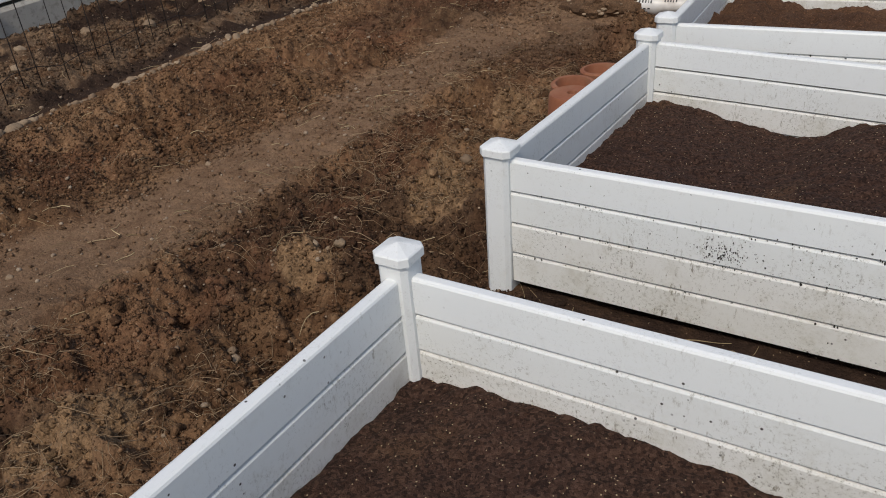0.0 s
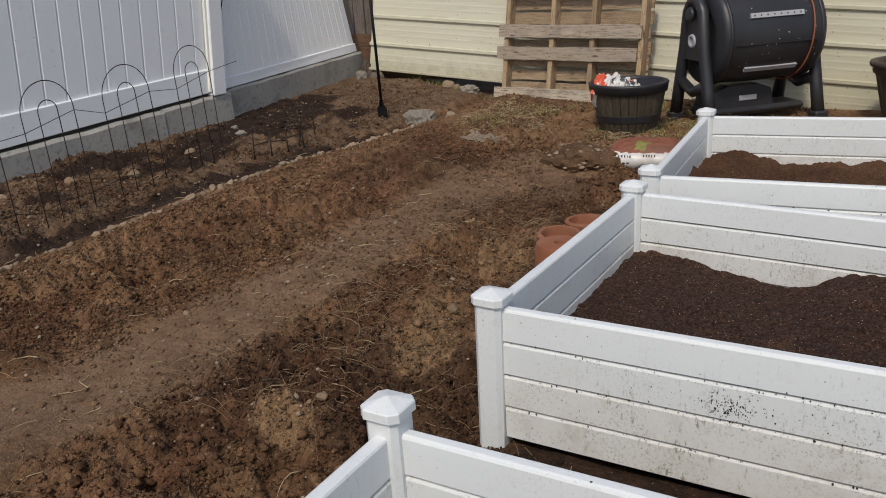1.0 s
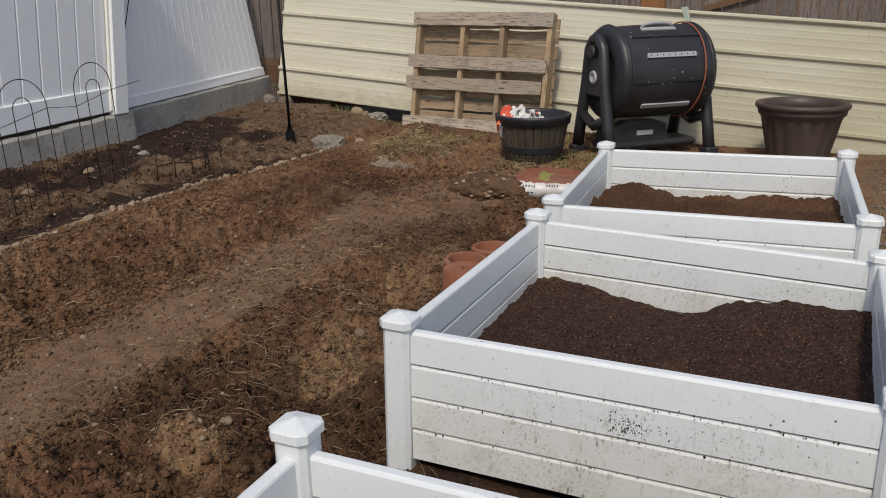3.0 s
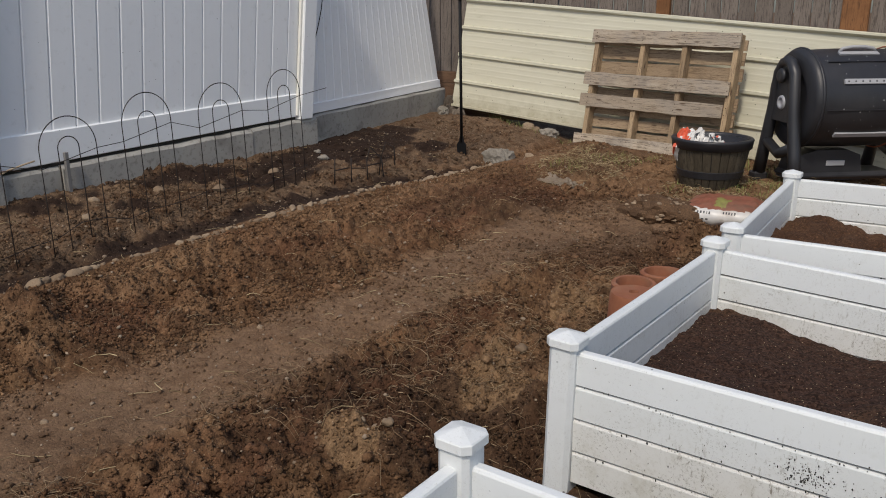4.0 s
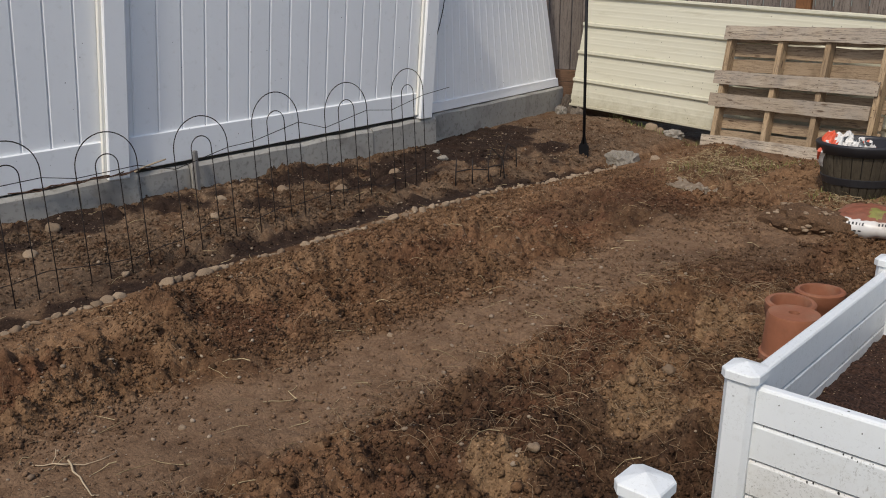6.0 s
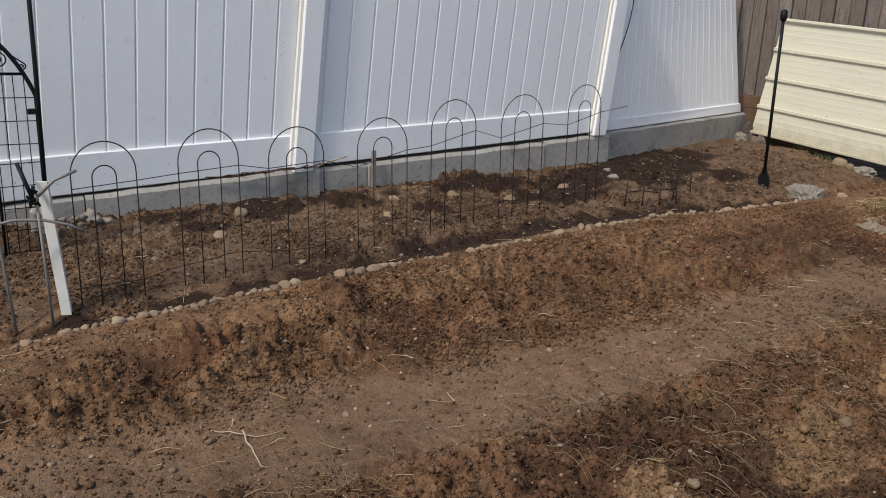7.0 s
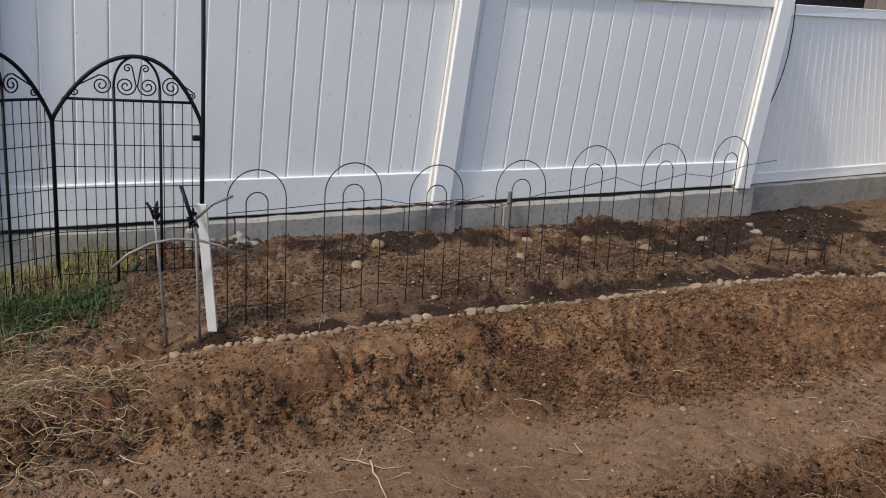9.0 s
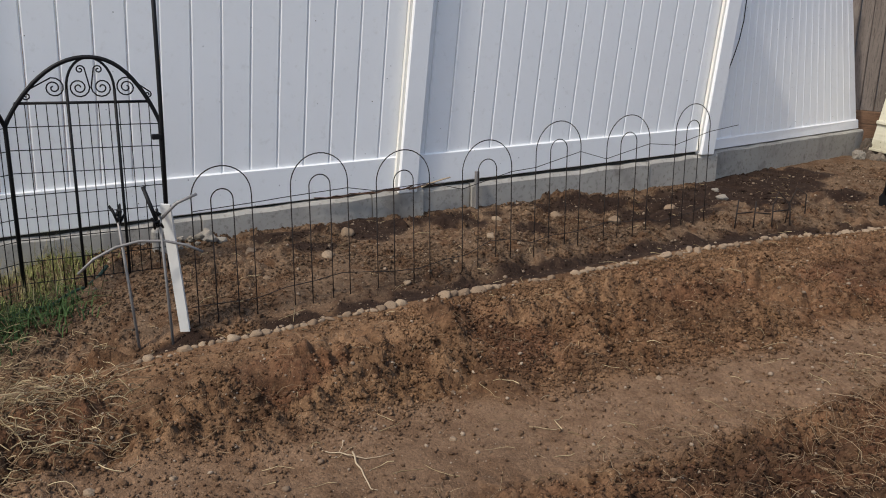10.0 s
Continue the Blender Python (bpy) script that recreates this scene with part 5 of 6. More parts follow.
def soil_bag():
    x, y = -0.745, 5.68
    b = thing("soil_bag", pose(x, y, gz(x, y) + 0.045, 3, -2, 10), "white and red-brown plastic soil bag lying on the ground", "bag")
    bm = pillow(bmesh.new(), 0.44, 0.42, 0.14, 9.0, Matrix(), 0.014, 48, 36, 3.4)
    for f in bm.faces:
        c = f.calc_center_median()
        f.material_index = 1 if c.y > -0.165 + 0.02 * noise.noise(c * 6) and c.z > 0 else 0
        if math.hypot((c.x + 0.0) / 0.045, (c.y + 0.06) / 0.09) < 1 + 0.6 * noise.noise(c * 22) and f.material_index:
            f.material_index = 2
    bmesh.ops.recalc_face_normals(bm, faces=bm.faces)
    bm.normal_update()
    skin = BVHTree.FromBMesh(bm)
    for z, tall, marks in ((0.034, 0.0085, ((-0.115, 5), (-0.097, 5), (-0.079, 4), (-0.062, 2), (-0.047, 4), (0.030, 4), (0.046, 4), (0.062, 4), (0.078, 3), (0.094, 4))), (-0.002, 0.004, ((-0.105, 6), (-0.085, 8), (-0.06, 7)))):
        for u, w in marks:
            hit, nrm, _, _ = skin.ray_cast(Vector((u, -0.5, z)), Vector((0, 1, 0)))
            if hit is None:
                continue
            ob = part("print_mark", box(bmesh.new(), -w / 1000, -tall, -0.001, w / 1000, tall, 0.0015), INK, b)
            side = Vector((1, 0, 0)).cross(nrm).normalized()
            m = Matrix((side.cross(nrm) * -1, side * -1, nrm)).transposed().to_4x4()
            ob.matrix_local = Matrix.Translation(hit) @ m
    part("bag_skin", bm, (BAGWHITE, BAGBROWN, BAGGREEN), b, "", True)


soil_bag()

# ---- garden tools, wire edging, trellis ----
def tool():
    x, y = -3.0, 6.10
    t = thing("weeding_spade", pose(x, y, gz(x, y) - 0.04, 0, -1.2, 0), "black long-handled narrow spade standing upright in soil", "spade")
    part("shaft", tube(bmesh.new(), [(0, 0, 0.14), (0, 0, 1.25)], 0.0115, 8), IRON, t, "", True)
    part("grip", lathe(bmesh.new(), [(0, 1.22), (0.018, 1.22), (0.026, 1.25), (0.022, 1.29), (0, 1.30)], 14), IRON, t, "", True)
    part("blade", extrude(bmesh.new(), ((-0.036, 0.0), (0.036, 0.0), (0.044, 0.12), (0.022, 0.15), (0.012, 0.19), (-0.012, 0.19), (-0.022, 0.15), (-0.044, 0.12)), -0.006, 0.006), IRON, t)


tool()


def wire_edging():
    """Folding wire border: arches with a smaller arch inside each, joined by two long wires."""
    e = thing("wire_border_fence", pose(0, 0, 0), "rusty dark wire garden border of linked arches", "garden border")
    r = 0.0027
    spans = ((1.395, 1.655, 0.985), (1.835, 2.115, 1.005), (2.265, 2.560, 0.985), (2.755, 3.065, 0.998), (3.225, 3.540, 1.067), (3.735, 4.075, 1.072), (4.290, 4.590, 1.110))
    ax = lambda y: -2.90 - 0.094 * (y - 1.4)
    links = []
    spans = [(a - 0.01, b - 0.01, top - 0.045 + 0.011 * (a - 1.4)) for a, b, top in spans]
    for k, (a, b, top) in enumerate(spans):
        m, h = (a + b) / 2, (b - a) / 2
        arch = part("arch", bmesh.new(), WIRE, e)
        bm = bmesh.new()
        for half, hi in ((h, top), (h * 0.37, top - 0.098)):
            s = hi - half
            pts = []
            for q in range(0, 19):
                t = math.pi * (1 - q / 18)
                y = m + half * math.cos(t)
                pts.append((ax(y), y, s + half * math.sin(t)))
            ya, yb = m - half, m + half
            pts = [(ax(ya) + 0.02, ya, gz(ax(ya), ya) - 0.03), (ax(ya) + 0.008, ya, s * 0.6 + 0.12)] + pts + [(ax(yb) + 0.008, yb, s * 0.6 + 0.12), (ax(yb) + 0.02, yb, gz(ax(yb), yb) - 0.03)]
            tube(bm, pts, r, 6)
        me = arch.data
        bm.to_mesh(me)
        bm.free()
        me.shade_smooth()
        links.append((a, b, top))
    low = [(ax(a) + 0.006, a, gz(ax(a), a) + 0.075 + 0.02 * math.sin(a * 7)) for a in np.linspace(1.36, 4.62, 24)]
    part("link_wire", tube(bmesh.new(), low, 0.002, 6), WIRE, e, "", True)
    hi = []
    for k, (a, b, top) in enumerate(spans):
        if k < 3:
            hi += [(ax(a), a, top - 0.185), (ax(b), b, top - 0.172)]
        else:
            hi += [(ax(a), a, top - 0.24), (ax(b), b, top - 0.175)]
    hi.append((ax(4.85), 4.85, 0.95))
    part("link_wire", tube(bmesh.new(), hi, 0.002, 6), WIRE, e, "", True)
    # a folded scrap of the same wire
    s = thing("wire_scrap", pose(-3.05, 4.72, gz(-3.05, 4.72) - 0.01, 0, 0, 80), "bent scrap of rusty wire border beside the stones", "wire")
    runs = []
    for k in range(4):
        u = 0.14 * k
        runs.append([(u, 0, 0), (u + 0.01, 0.01 * k, 0.19 - 0.02 * k)])
        if k:
            runs.append([(u - 0.14, 0, 0.10), (u, 0.02, 0.08 + 0.02 * (k % 2))])
    runs.append([(0.42, 0.03, 0.13), (0.46, 0.02, 0.24), (0.52, 0.0, 0.20), (0.50, -0.03, 0.08)])
    runs.append([(0.28, 0.0, 0.15), (0.33, 0.03, 0.22), (0.40, 0.0, 0.14), (0.38, 0.0, 0.02)])
    for run in runs:
        part("wire", tube(bmesh.new(), run, 0.0042, 6), WIRE, s, "", True)


wire_edging()


def spiral(cx, cz, r, turns, start, hand, steps=26):
    pts = []
    for q in range(steps + 1):
        f = q / steps
        a = start + hand * turns * 2 * math.pi * f
        rr = r * (1 - 0.86 * f)
        pts.append((cx + rr * math.cos(a), 0, cz + rr * math.sin(a)))
    return pts


def trellis_panel(name, m, w, base, bar, apex, label, foot_l, foot_r):
    """An arched iron panel; u runs along x from 0 to w; base, bar, apex: heights."""
    p = thing(name, m, label, "trellis", "iron trellis panels")
    def crown(u, h):
        return bar - 0.10 + (apex - bar + 0.10) * (1 - ((0.55 * w - u) / (0.55 * w)) ** 2.0 if u < 0.55 * w else 1 - ((u - 0.55 * w) / (0.45 * w)) ** 2.3) ** 0.9 + h
    part("outer_frame", tube(bmesh.new(), [(0, 0, foot_l), (0, 0, bar - 0.14)] + [(w * (0.5 - 0.5 * math.cos(t)), 0, crown(w * (0.5 - 0.5 * math.cos(t)), 0)) for t in np.linspace(0.04, math.pi - 0.04, 32)] + [(w, 0, bar - 0.14), (w, 0, foot_r)], 0.0095, 8), IRON, p, "", True)
    part("cross_bar", tube(bmesh.new(), [(0.045, 0, bar), (w - 0.045, 0, bar)], 0.0065, 8), IRON, p, "", True)
    for f in (0.404, 0.712):
        part("upright", tube(bmesh.new(), [(w * f, 0, foot_l + (foot_r - foot_l) * f - 0.05), (w * f, 0, bar + 0.06)], 0.0068, 8), IRON, p, "", True)
    part("inner_arch", tube(bmesh.new(), [(w * 0.558 - w * 0.154 * math.cos(t), 0, bar + 0.06 + (apex - bar - 0.062) * math.sin(t)) for t in np.linspace(0, math.pi, 18)], 0.0058, 8), IRON, p, "", True)
    for big, small in (((0.324, 0.066, 0.045, 1.75, -1), (0.150, 0.032, 0.020, 2.36, 1)), ((0.792, 0.066, 0.045, 1.39, 1), (0.932, 0.032, 0.016, 0.78, -1)), ((0.484, 0.066, 0.045, 0.0, -1), (0.500, 0.145, 0.021, -0.2, 1)), ((0.632, 0.066, 0.045, math.pi, 1), (0.616, 0.145, 0.021, 3.34, -1))):
        a = spiral(w * big[0], bar + big[1], big[2], 2.0, big[3], big[4])
        b = spiral(w * small[0], bar + small[1], small[2], 1.4, small[3], small[4], 16)
        part("scroll", tube(bmesh.new(), a[::-1] + b, 0.0036, 6), IRON, p, "", True)
    n = 15
    for k in range(1, n):
        u = w * k / n
        part("mesh_wire", tube(bmesh.new(), [(u, 0.004, foot_l + (foot_r - foot_l) * u / w - 0.02), (u, 0.004, bar)], 0.0023, 5), IRON, p, "", True)
    z = bar - 0.103
    while z > min(foot_l, foot_r) + 0.04:
        lo = 0.0 if z > foot_l else w * (z - foot_l) / (foot_r - foot_l)
        part("mesh_wire", tube(bmesh.new(), [(max(0, lo), -0.004, z), (w, -0.004, z + (0.0 if z > 0.8 else 0.02))], 0.0023, 5), IRON, p, "", True)
        z -= 0.103
    return p


JX, JY = -3.55, 0.730
ang = math.degrees(math.atan2(0.65, 0.05))
trellis_panel("iron_trellis", pose(JX, JY, 0, 0, 0, ang), 0.648, 0, 1.164, 1.364, "black iron arched trellis panel with scrollwork and mesh", gz(JX, JY) - 0.02, gz(-3.5, 1.39) - 0.03)
ang2 = math.degrees(math.atan2(-0.74, 0.67))
trellis_panel("iron_trellis", pose(JX, JY, 0, 0, 0, ang2), 0.62, 0, 1.159, 1.368, "black iron arched trellis panel folded towards the yard", gz(JX, JY) - 0.02, gz(-3.13, 0.26) - 0.03)


def pole():
    p = thing("garden_pole", pose(-3.47, 1.380, 0.29, 0, 0, 0), "tall thin dark metal pole beside the trellis", "pole")
    part("shaft", tube(bmesh.new(), [(0, -0.012, 0.0), (0, 0.0, 0.9), (0, 0.004, 2.0)], 0.010, 8), IRON, p, "", True)
    part("clip", box(bmesh.new(), -0.012, -0.05, 0.70, 0.012, -0.005, 0.725, 0.004), IRON, p)


pole()


def stake():
    s = thing("wooden_stake", pose(-2.86, 1.325, gz(-2.86, 1.325) - 0.05), "white painted wooden stake driven into the soil", "stake")
    bm = bmesh.new()
    extrude(bm, ((-0.020, 0.0), (0.020, 0.0), (0.021, 0.60), (-0.021, 0.605)), -0.008, 0.008)
    part("stake_board", bm, WHITEWOOD, s).matrix_local = pose(0, 0, 0, 0, 0, 62) @ pose(0, 0, 0, 0, -5.0, 0)
    h = thing("hoop_stakes", pose(0, 0, -0.045), "grey metal tube hoop tied across two garden stakes", "garden stakes")
    part("stake_tube", tube(bmesh.new(), [(-2.86, 1.135, gz(-2.86, 1.13) - 0.005), (-2.865, 1.09, 0.815)], 0.0058, 8), TUBE, h, "", True)
    part("stake_tube", tube(bmesh.new(), [(-2.82, 1.262, gz(-2.82, 1.25) - 0.005), (-2.821, 1.243, 0.82)], 0.0058, 8), TUBE, h, "", True)
    part("hoop", tube(bmesh.new(), [(-2.845, 0.925, 0.600), (-2.84, 0.985, 0.655), (-2.84, 1.07, 0.695), (-2.835, 1.16, 0.712), (-2.82, 1.26, 0.706), (-2.80, 1.34, 0.685), (-2.79, 1.40, 0.652)], 0.0058, 8), TUBE, h, "", True)
    part("stick", tube(bmesh.new(), [(-2.82, 1.235, 0.78), (-2.87, 1.195, 0.925)], 0.008, 8), IRON, h, "black stick end", True)
    part("bent_tube", tube(bmesh.new(), [(-2.82, 1.25, 0.80), (-2.81, 1.31, 0.86), (-2.795, 1.39, 0.895)], 0.0062, 8), TUBE, h, "", True)
    for x, y, z in ((-2.864, 1.09, 0.81), (-2.815, 1.238, 0.80)):
        bm = bmesh.new()
        rnd = random.Random(int(y * 100))
        for k in range(6):
            tube(bm, [(x, y, z + rnd.uniform(-0.03, 0.03))] + [(x + rnd.uniform(-0.02, 0.02), y + rnd.uniform(-0.03, 0.03), z + rnd.uniform(-0.04, 0.05)) for _ in range(2)], 0.0055, 6)
        part("tie", bm, IRON, h, "black twisted tie", True)


stake()
for y0, hh in ((3.33, 0.17),):
    st = thing("metal_stub", pose(-3.865, y0 - 0.015, 0.482), "short dull grey steel bar standing against the footing", "steel bar")
    part("bar", box(bmesh.new(), -0.012, -0.012, -0.15, 0.012, 0.012, hh, 0.003), TUBE, st)
hs = thing("garden_hose", pose(0, 0, 0), "dark green garden hose end lying in the grass", "hose")
part("hose_run", tube(bmesh.new(), [(-3.30 - 0.040 * k, 0.66 + 0.055 * k, gz(-3.30 - 0.040 * k, 0.66 + 0.055 * k) + 0.012 + 0.008 * math.sin(k * 1.7)) for k in range(9)], 0.009, 8), HOSE, hs, "", True)

# strap over the siding's top
sp = thing("webbing_strap", pose(-0.315, 7.60, 1.245), "pale green webbing strap hung over the siding", "strap")
bm = bmesh.new()
extrude(bm, ((-0.030, 0.06), (0.014, 0.065), (0.115, -0.21), (0.075, -0.21)), -0.006, -0.002)
part("strap_tail", bm, STRAP, sp)
bm = bmesh.new()
extrude(bm, ((0.000, 0.062), (0.024, 0.06), (0.075, -0.16), (0.055, -0.16)), -0.014, -0.008)
part("strap_fold", bm, STRAP, sp)

# ---- stones ----
ICO = {}
for lv in (1, 2, 3, 4):
    bm = bmesh.new()
    bmesh.ops.create_icosphere(bm, subdivisions=lv, radius=1.0)
    ICO[lv] = (np.array([v.co[:] for v in bm.verts]), [[v.index for v in f.verts] for f in bm.faces])
    bm.free()


def stone_mesh(name, seed, rough=0.22, lv=3, material=None):
    vs, fs = ICO[lv]
    out = []
    for v in vs:
        p = Vector(v)
        k = 1 + rough * noise.noise(p * 0.9 + Vector((seed * 3.1, 0, 0))) + rough * 0.35 * noise.noise(p * 2.6 + Vector((0, seed, 0))) + (rough * 0.35 * noise.noise(p * 8 + Vector((seed, 0, 0))) if lv > 3 else 0)
        out.append(tuple(p * k))
    me = bpy.data.meshes.new(name)
    me.from_pydata(out, [], fs)
    me.materials.append(material)
    me.shade_smooth()
    if lv > 3:
        me.set_sharp_from_angle(angle=radians(22))
    return me


ICO[0] = (np.array([(1, 0, 0), (-1, 0, 0), (0, 1, 0), (0, -1, 0), (0, 0, 1), (0, 0, -1)], float), [[0, 2, 4], [2, 1, 4], [1, 3, 4], [3, 0, 4], [2, 0, 5], [1, 2, 5], [3, 1, 5], [0, 3, 5]])
PEBBLES = [stone_mesh("pebble", k, 0.42, 3, PEBBLE) for k in range(9)]
ROCKS = [stone_mesh("rock", 20 + k, 0.62, 4, GREYSTONE) for k in range(4)]
RUBBLE = [stone_mesh("rubble", 50 + k, 0.62, 4, DARKSTONE) for k in range(3)]
border = thing("stone_border", pose(0, 0, 0), "row of tan river pebbles edging the planting strip", "stone edging")
rnd = random.Random(12)
y = 1.08
while y < 6.0:
    s = rnd.choice((0.009, 0.012, 0.016, 0.019, 0.027)) * rnd.uniform(0.85, 1.15) * (1.1 if y < 3 else 1.0)
    x = float(stone_line(y)) + rnd.uniform(-0.012, 0.012)
    y += s * 0.95
    if rnd.random() < 0.88:
        ob = new("stone", rnd.choice(PEBBLES))
        ob.parent = border
        ob.location = (x, y, gz(x, y) + s * rnd.uniform(-0.05, 0.24))
        ob.scale = (s * rnd.uniform(0.65, 0.95), s * rnd.uniform(0.85, 1.30), s * rnd.uniform(0.5, 0.75))
        ob.rotation_euler = (rnd.uniform(-0.4, 0.4), rnd.uniform(-0.4, 0.4), rnd.uniform(-0.9, 0.9))
    y += s * 0.98


def rock(x, y, sx, sy, sz, turn, label, grey=False, sink=0.38, dark=False):
    ob = new("rock", rnd.choice(RUBBLE if dark else ROCKS if grey else PEBBLES))
    ob.location = (x, y, gz(x, y) + sz * (1 - 2 * sink) * 0.6)
    ob.scale, ob.rotation_euler = (sx, sy, sz), (0.1, 0.05, turn)
    return tagged(ob, label, "rock", "loose rocks")


rock(-2.77, 6.27, 0.120, 0.090, 0.095, 0.3, "flat angular grey rock lying on the soil", True, 0.32)
rock(-2.57, 6.42, 0.035, 0.03, 0.025, 0.0, "small tan stone on the soil")
rock(-3.20, 7.42, 0.055, 0.05, 0.048, 0.4, "round tan stone by the siding")
rock(-3.10, 7.42, 0.045, 0.05, 0.045, 1.4, "round tan stone by the siding")
rock(-2.96, 7.40, 0.085, 0.06, 0.048, 0.1, "lumpy grey stone by the siding", True)
rock(-4.22, 7.56, 0.10, 0.07, 0.07, 0.4, "dark rubble stone wedged in the fence corner", True, 0.1, True)
rock(-4.24, 7.60, 0.09, 0.06, 0.13, 1.4, "dark rubble stone wedged in the fence corner", True, 0.1, True)
rock(-4.12, 7.30, 0.05, 0.05, 0.06, 0.1, "pale grey stone in the corner", True)
rock(-4.02, 7.42, 0.06, 0.05, 0.07, 1.1, "grey stone in the fence corner", True, 0.38, True)


def plastic_scrap():
    """A torn bit of clear sheeting, crumpled and half buried."""
    p = thing("plastic_scrap", pose(-1.95, 5.84, gz(-1.95, 5.84)), "torn scrap of dusty clear plastic crumpled on the soil", "plastic sheet")
    bm = bmesh.new()
    n, m = 22, 16
    grid = []
    for i in range(n + 1):
        row = []
        for j in range(m + 1):
            u, v = 2 * i / n - 1, 2 * j / m - 1
            k = 1 + 0.28 * noise.noise(Vector((u * 2.2, v * 2.2, 5)))
            x, y = u * 0.135 * k, v * 0.085 * k
            h = 0.040 * (1 - u * u) * (1 - v * v) * (0.6 + 0.8 * abs(noise.noise(Vector((u * 2.4, v * 2.4, 1))))) + 0.030 * abs(noise.noise(Vector((u * 5, v * 5, 3))))
            row.append(bm.verts.new((x, y, gz(-1.95 + x, 5.84 + y) - gz(-1.95, 5.84) + 0.002 + h)))
        grid.append(row)
    for i in range(n):
        for j in range(m):
            bm.faces.new((grid[i][j], grid[i + 1][j], grid[i + 1][j + 1], grid[i][j + 1]))
    bmesh.ops.solidify(bm, geom=list(bm.faces), thickness=0.001)
    part("sheet", bm, FILM, p)


plastic_scrap()

# ---- loose soil, gravel, straw, roots and grass ----
def fast(name, verts, faces, material, label, category, soft=False, soil=False):
    me = bpy.data.meshes.new(name)
    nv, (nf, k) = len(verts), faces.shape
    me.vertices.add(nv)
    me.vertices.foreach_set("co", verts.astype(np.float32).ravel())
    me.loops.add(nf * k)
    me.loops.foreach_set("vertex_index", faces.astype(np.int32).ravel())
    me.polygons.add(nf)
    me.polygons.foreach_set("loop_start", np.arange(0, nf * k, k, dtype=np.int32))
    me.update(calc_edges=True)
    me.materials.append(material)
    if soft:
        me.shade_smooth()
    if soil:
        lay = me.color_attributes.new("soil", "FLOAT_COLOR", "POINT")
        lay.data.foreach_set("color", soil_kinds(verts[:, 0], verts[:, 1]))
    return tagged(new(name, me), label, category, kind="stuff")


RNG = np.random.RandomState(7)


def turns(n):
    q = RNG.normal(size=(n, 4))
    q /= np.linalg.norm(q, axis=1)[:, None]
    w, x, y, z = q.T
    return np.stack([1 - 2 * (y * y + z * z), 2 * (x * y - w * z), 2 * (x * z + w * y), 2 * (x * y + w * z), 1 - 2 * (x * x + z * z), 2 * (y * z - w * x), 2 * (x * z - w * y), 2 * (y * z + w * x), 1 - 2 * (x * x + y * y)], -1).reshape(n, 3, 3)


def lumps(pts, size, lv, jag, squash, sink):
    """Many small stones or clods at (x, y), each its own island."""
    n = len(pts)
    tv, tf = ICO[lv]
    tf = np.array(tf)
    v = tv[None] * (1 + jag * RNG.uniform(-1, 1, (n, len(tv), 1)))
    v = v * RNG.uniform(0.65, 1.25, (n, 1, 3))
    v = np.einsum("nij,nkj->nki", turns(n), v)
    v[..., 2] *= squash
    v = v * size[:, None, None]
    v[..., :2] += pts[:, None]
    v[..., 2] += (ground_z(pts[:, 0], pts[:, 1]) + size * squash * (1 - 2 * sink))[:, None]
    f = (tf[None] + (np.arange(n) * len(tv))[:, None, None]).reshape(-1, 3)
    return v.reshape(-1, 3), f


def clear_of_beds(p):
    keep = np.ones(len(p), bool)
    for c in (B1, B2, B3):
        xs, ys = [q[0] for q in c], [q[1] for q in c]
        keep &= ~((p[:, 0] > min(xs) - 0.03) & (p[:, 0] < max(xs) + 0.06) & (p[:, 1] > min(ys) - 0.03) & (p[:, 1] < max(ys) + 0.03))
    return p[keep]


def sown(n, x0, x1, y0, y1, chance=None):
    p = np.stack([RNG.uniform(x0, x1, n), RNG.uniform(y0, y1, n)], -1)
    if chance is not None:
        p = p[RNG.uniform(0, 1, len(p)) < chance(p[:, 0], p[:, 1])]
    return clear_of_beds(p)


def crumbly(x, y):
    tilled, path, *_ = zones(x, y)
    damp_shade = zones(x, y)[2]
    away = smooth(0.03, 0.14, np.abs(x - stone_line(y) + 0.03)) * (1 - 0.85 * damp_shade * (x < -2.6))
    by_beds = 0.7 * smooth(-1.35, -1.1, x) * smooth(4.3, 3.8, y) * smooth(0.05, -0.15, x)
    return np.maximum(by_beds * tilled, np.clip((0.05 + 0.95 * tilled) * (0.16 + 1.0 * smooth(0.36, 0.60, fbm(x, y, 0.36, 3, 91))), 0, 1)) * away


p = np.concatenate([sown(360000, -4.0, 0.1, 0.25, 7.4, crumbly), sown(60000, -4.0, 0.0, 0.5, 6.2, lambda x, y: 0.10 * smooth(0.40, 0.60, fbm(x, y, 0.25, 3, 95)))])
near = RNG.uniform(0, 1, len(p)) < smooth(7.0, 3.0, p[:, 1]) + 0.20
p = p[near]
v, f = lumps(p, 0.0022 + 0.0026 * RNG.pareto(2.4, len(p)).clip(0, 2.4), 0, 0.42, 0.95, 0.20)
fast("soil_crumbs", v, f, SOIL, "fine loose crumbs of brown soil on the tilled ground", "soil", False, True)
p = sown(46000, -4.0, 0.1, 0.25, 7.4, crumbly)
v, f = lumps(p, 0.0044 + 0.0036 * RNG.pareto(2.3, len(p)).clip(0, 2.6), 1, 0.45, 0.9, 0.24)
fast("soil_clods", v, f, SOIL, "loose crumbly brown soil clods on the tilled ground", "soil clods", False, True)
p = sown(2600, -3.9, 0.05, 0.4, 6.6, lambda x, y: crumbly(x, y) ** 2 * (0.25 + 0.75 * smooth(-1.4, -0.9, x)))
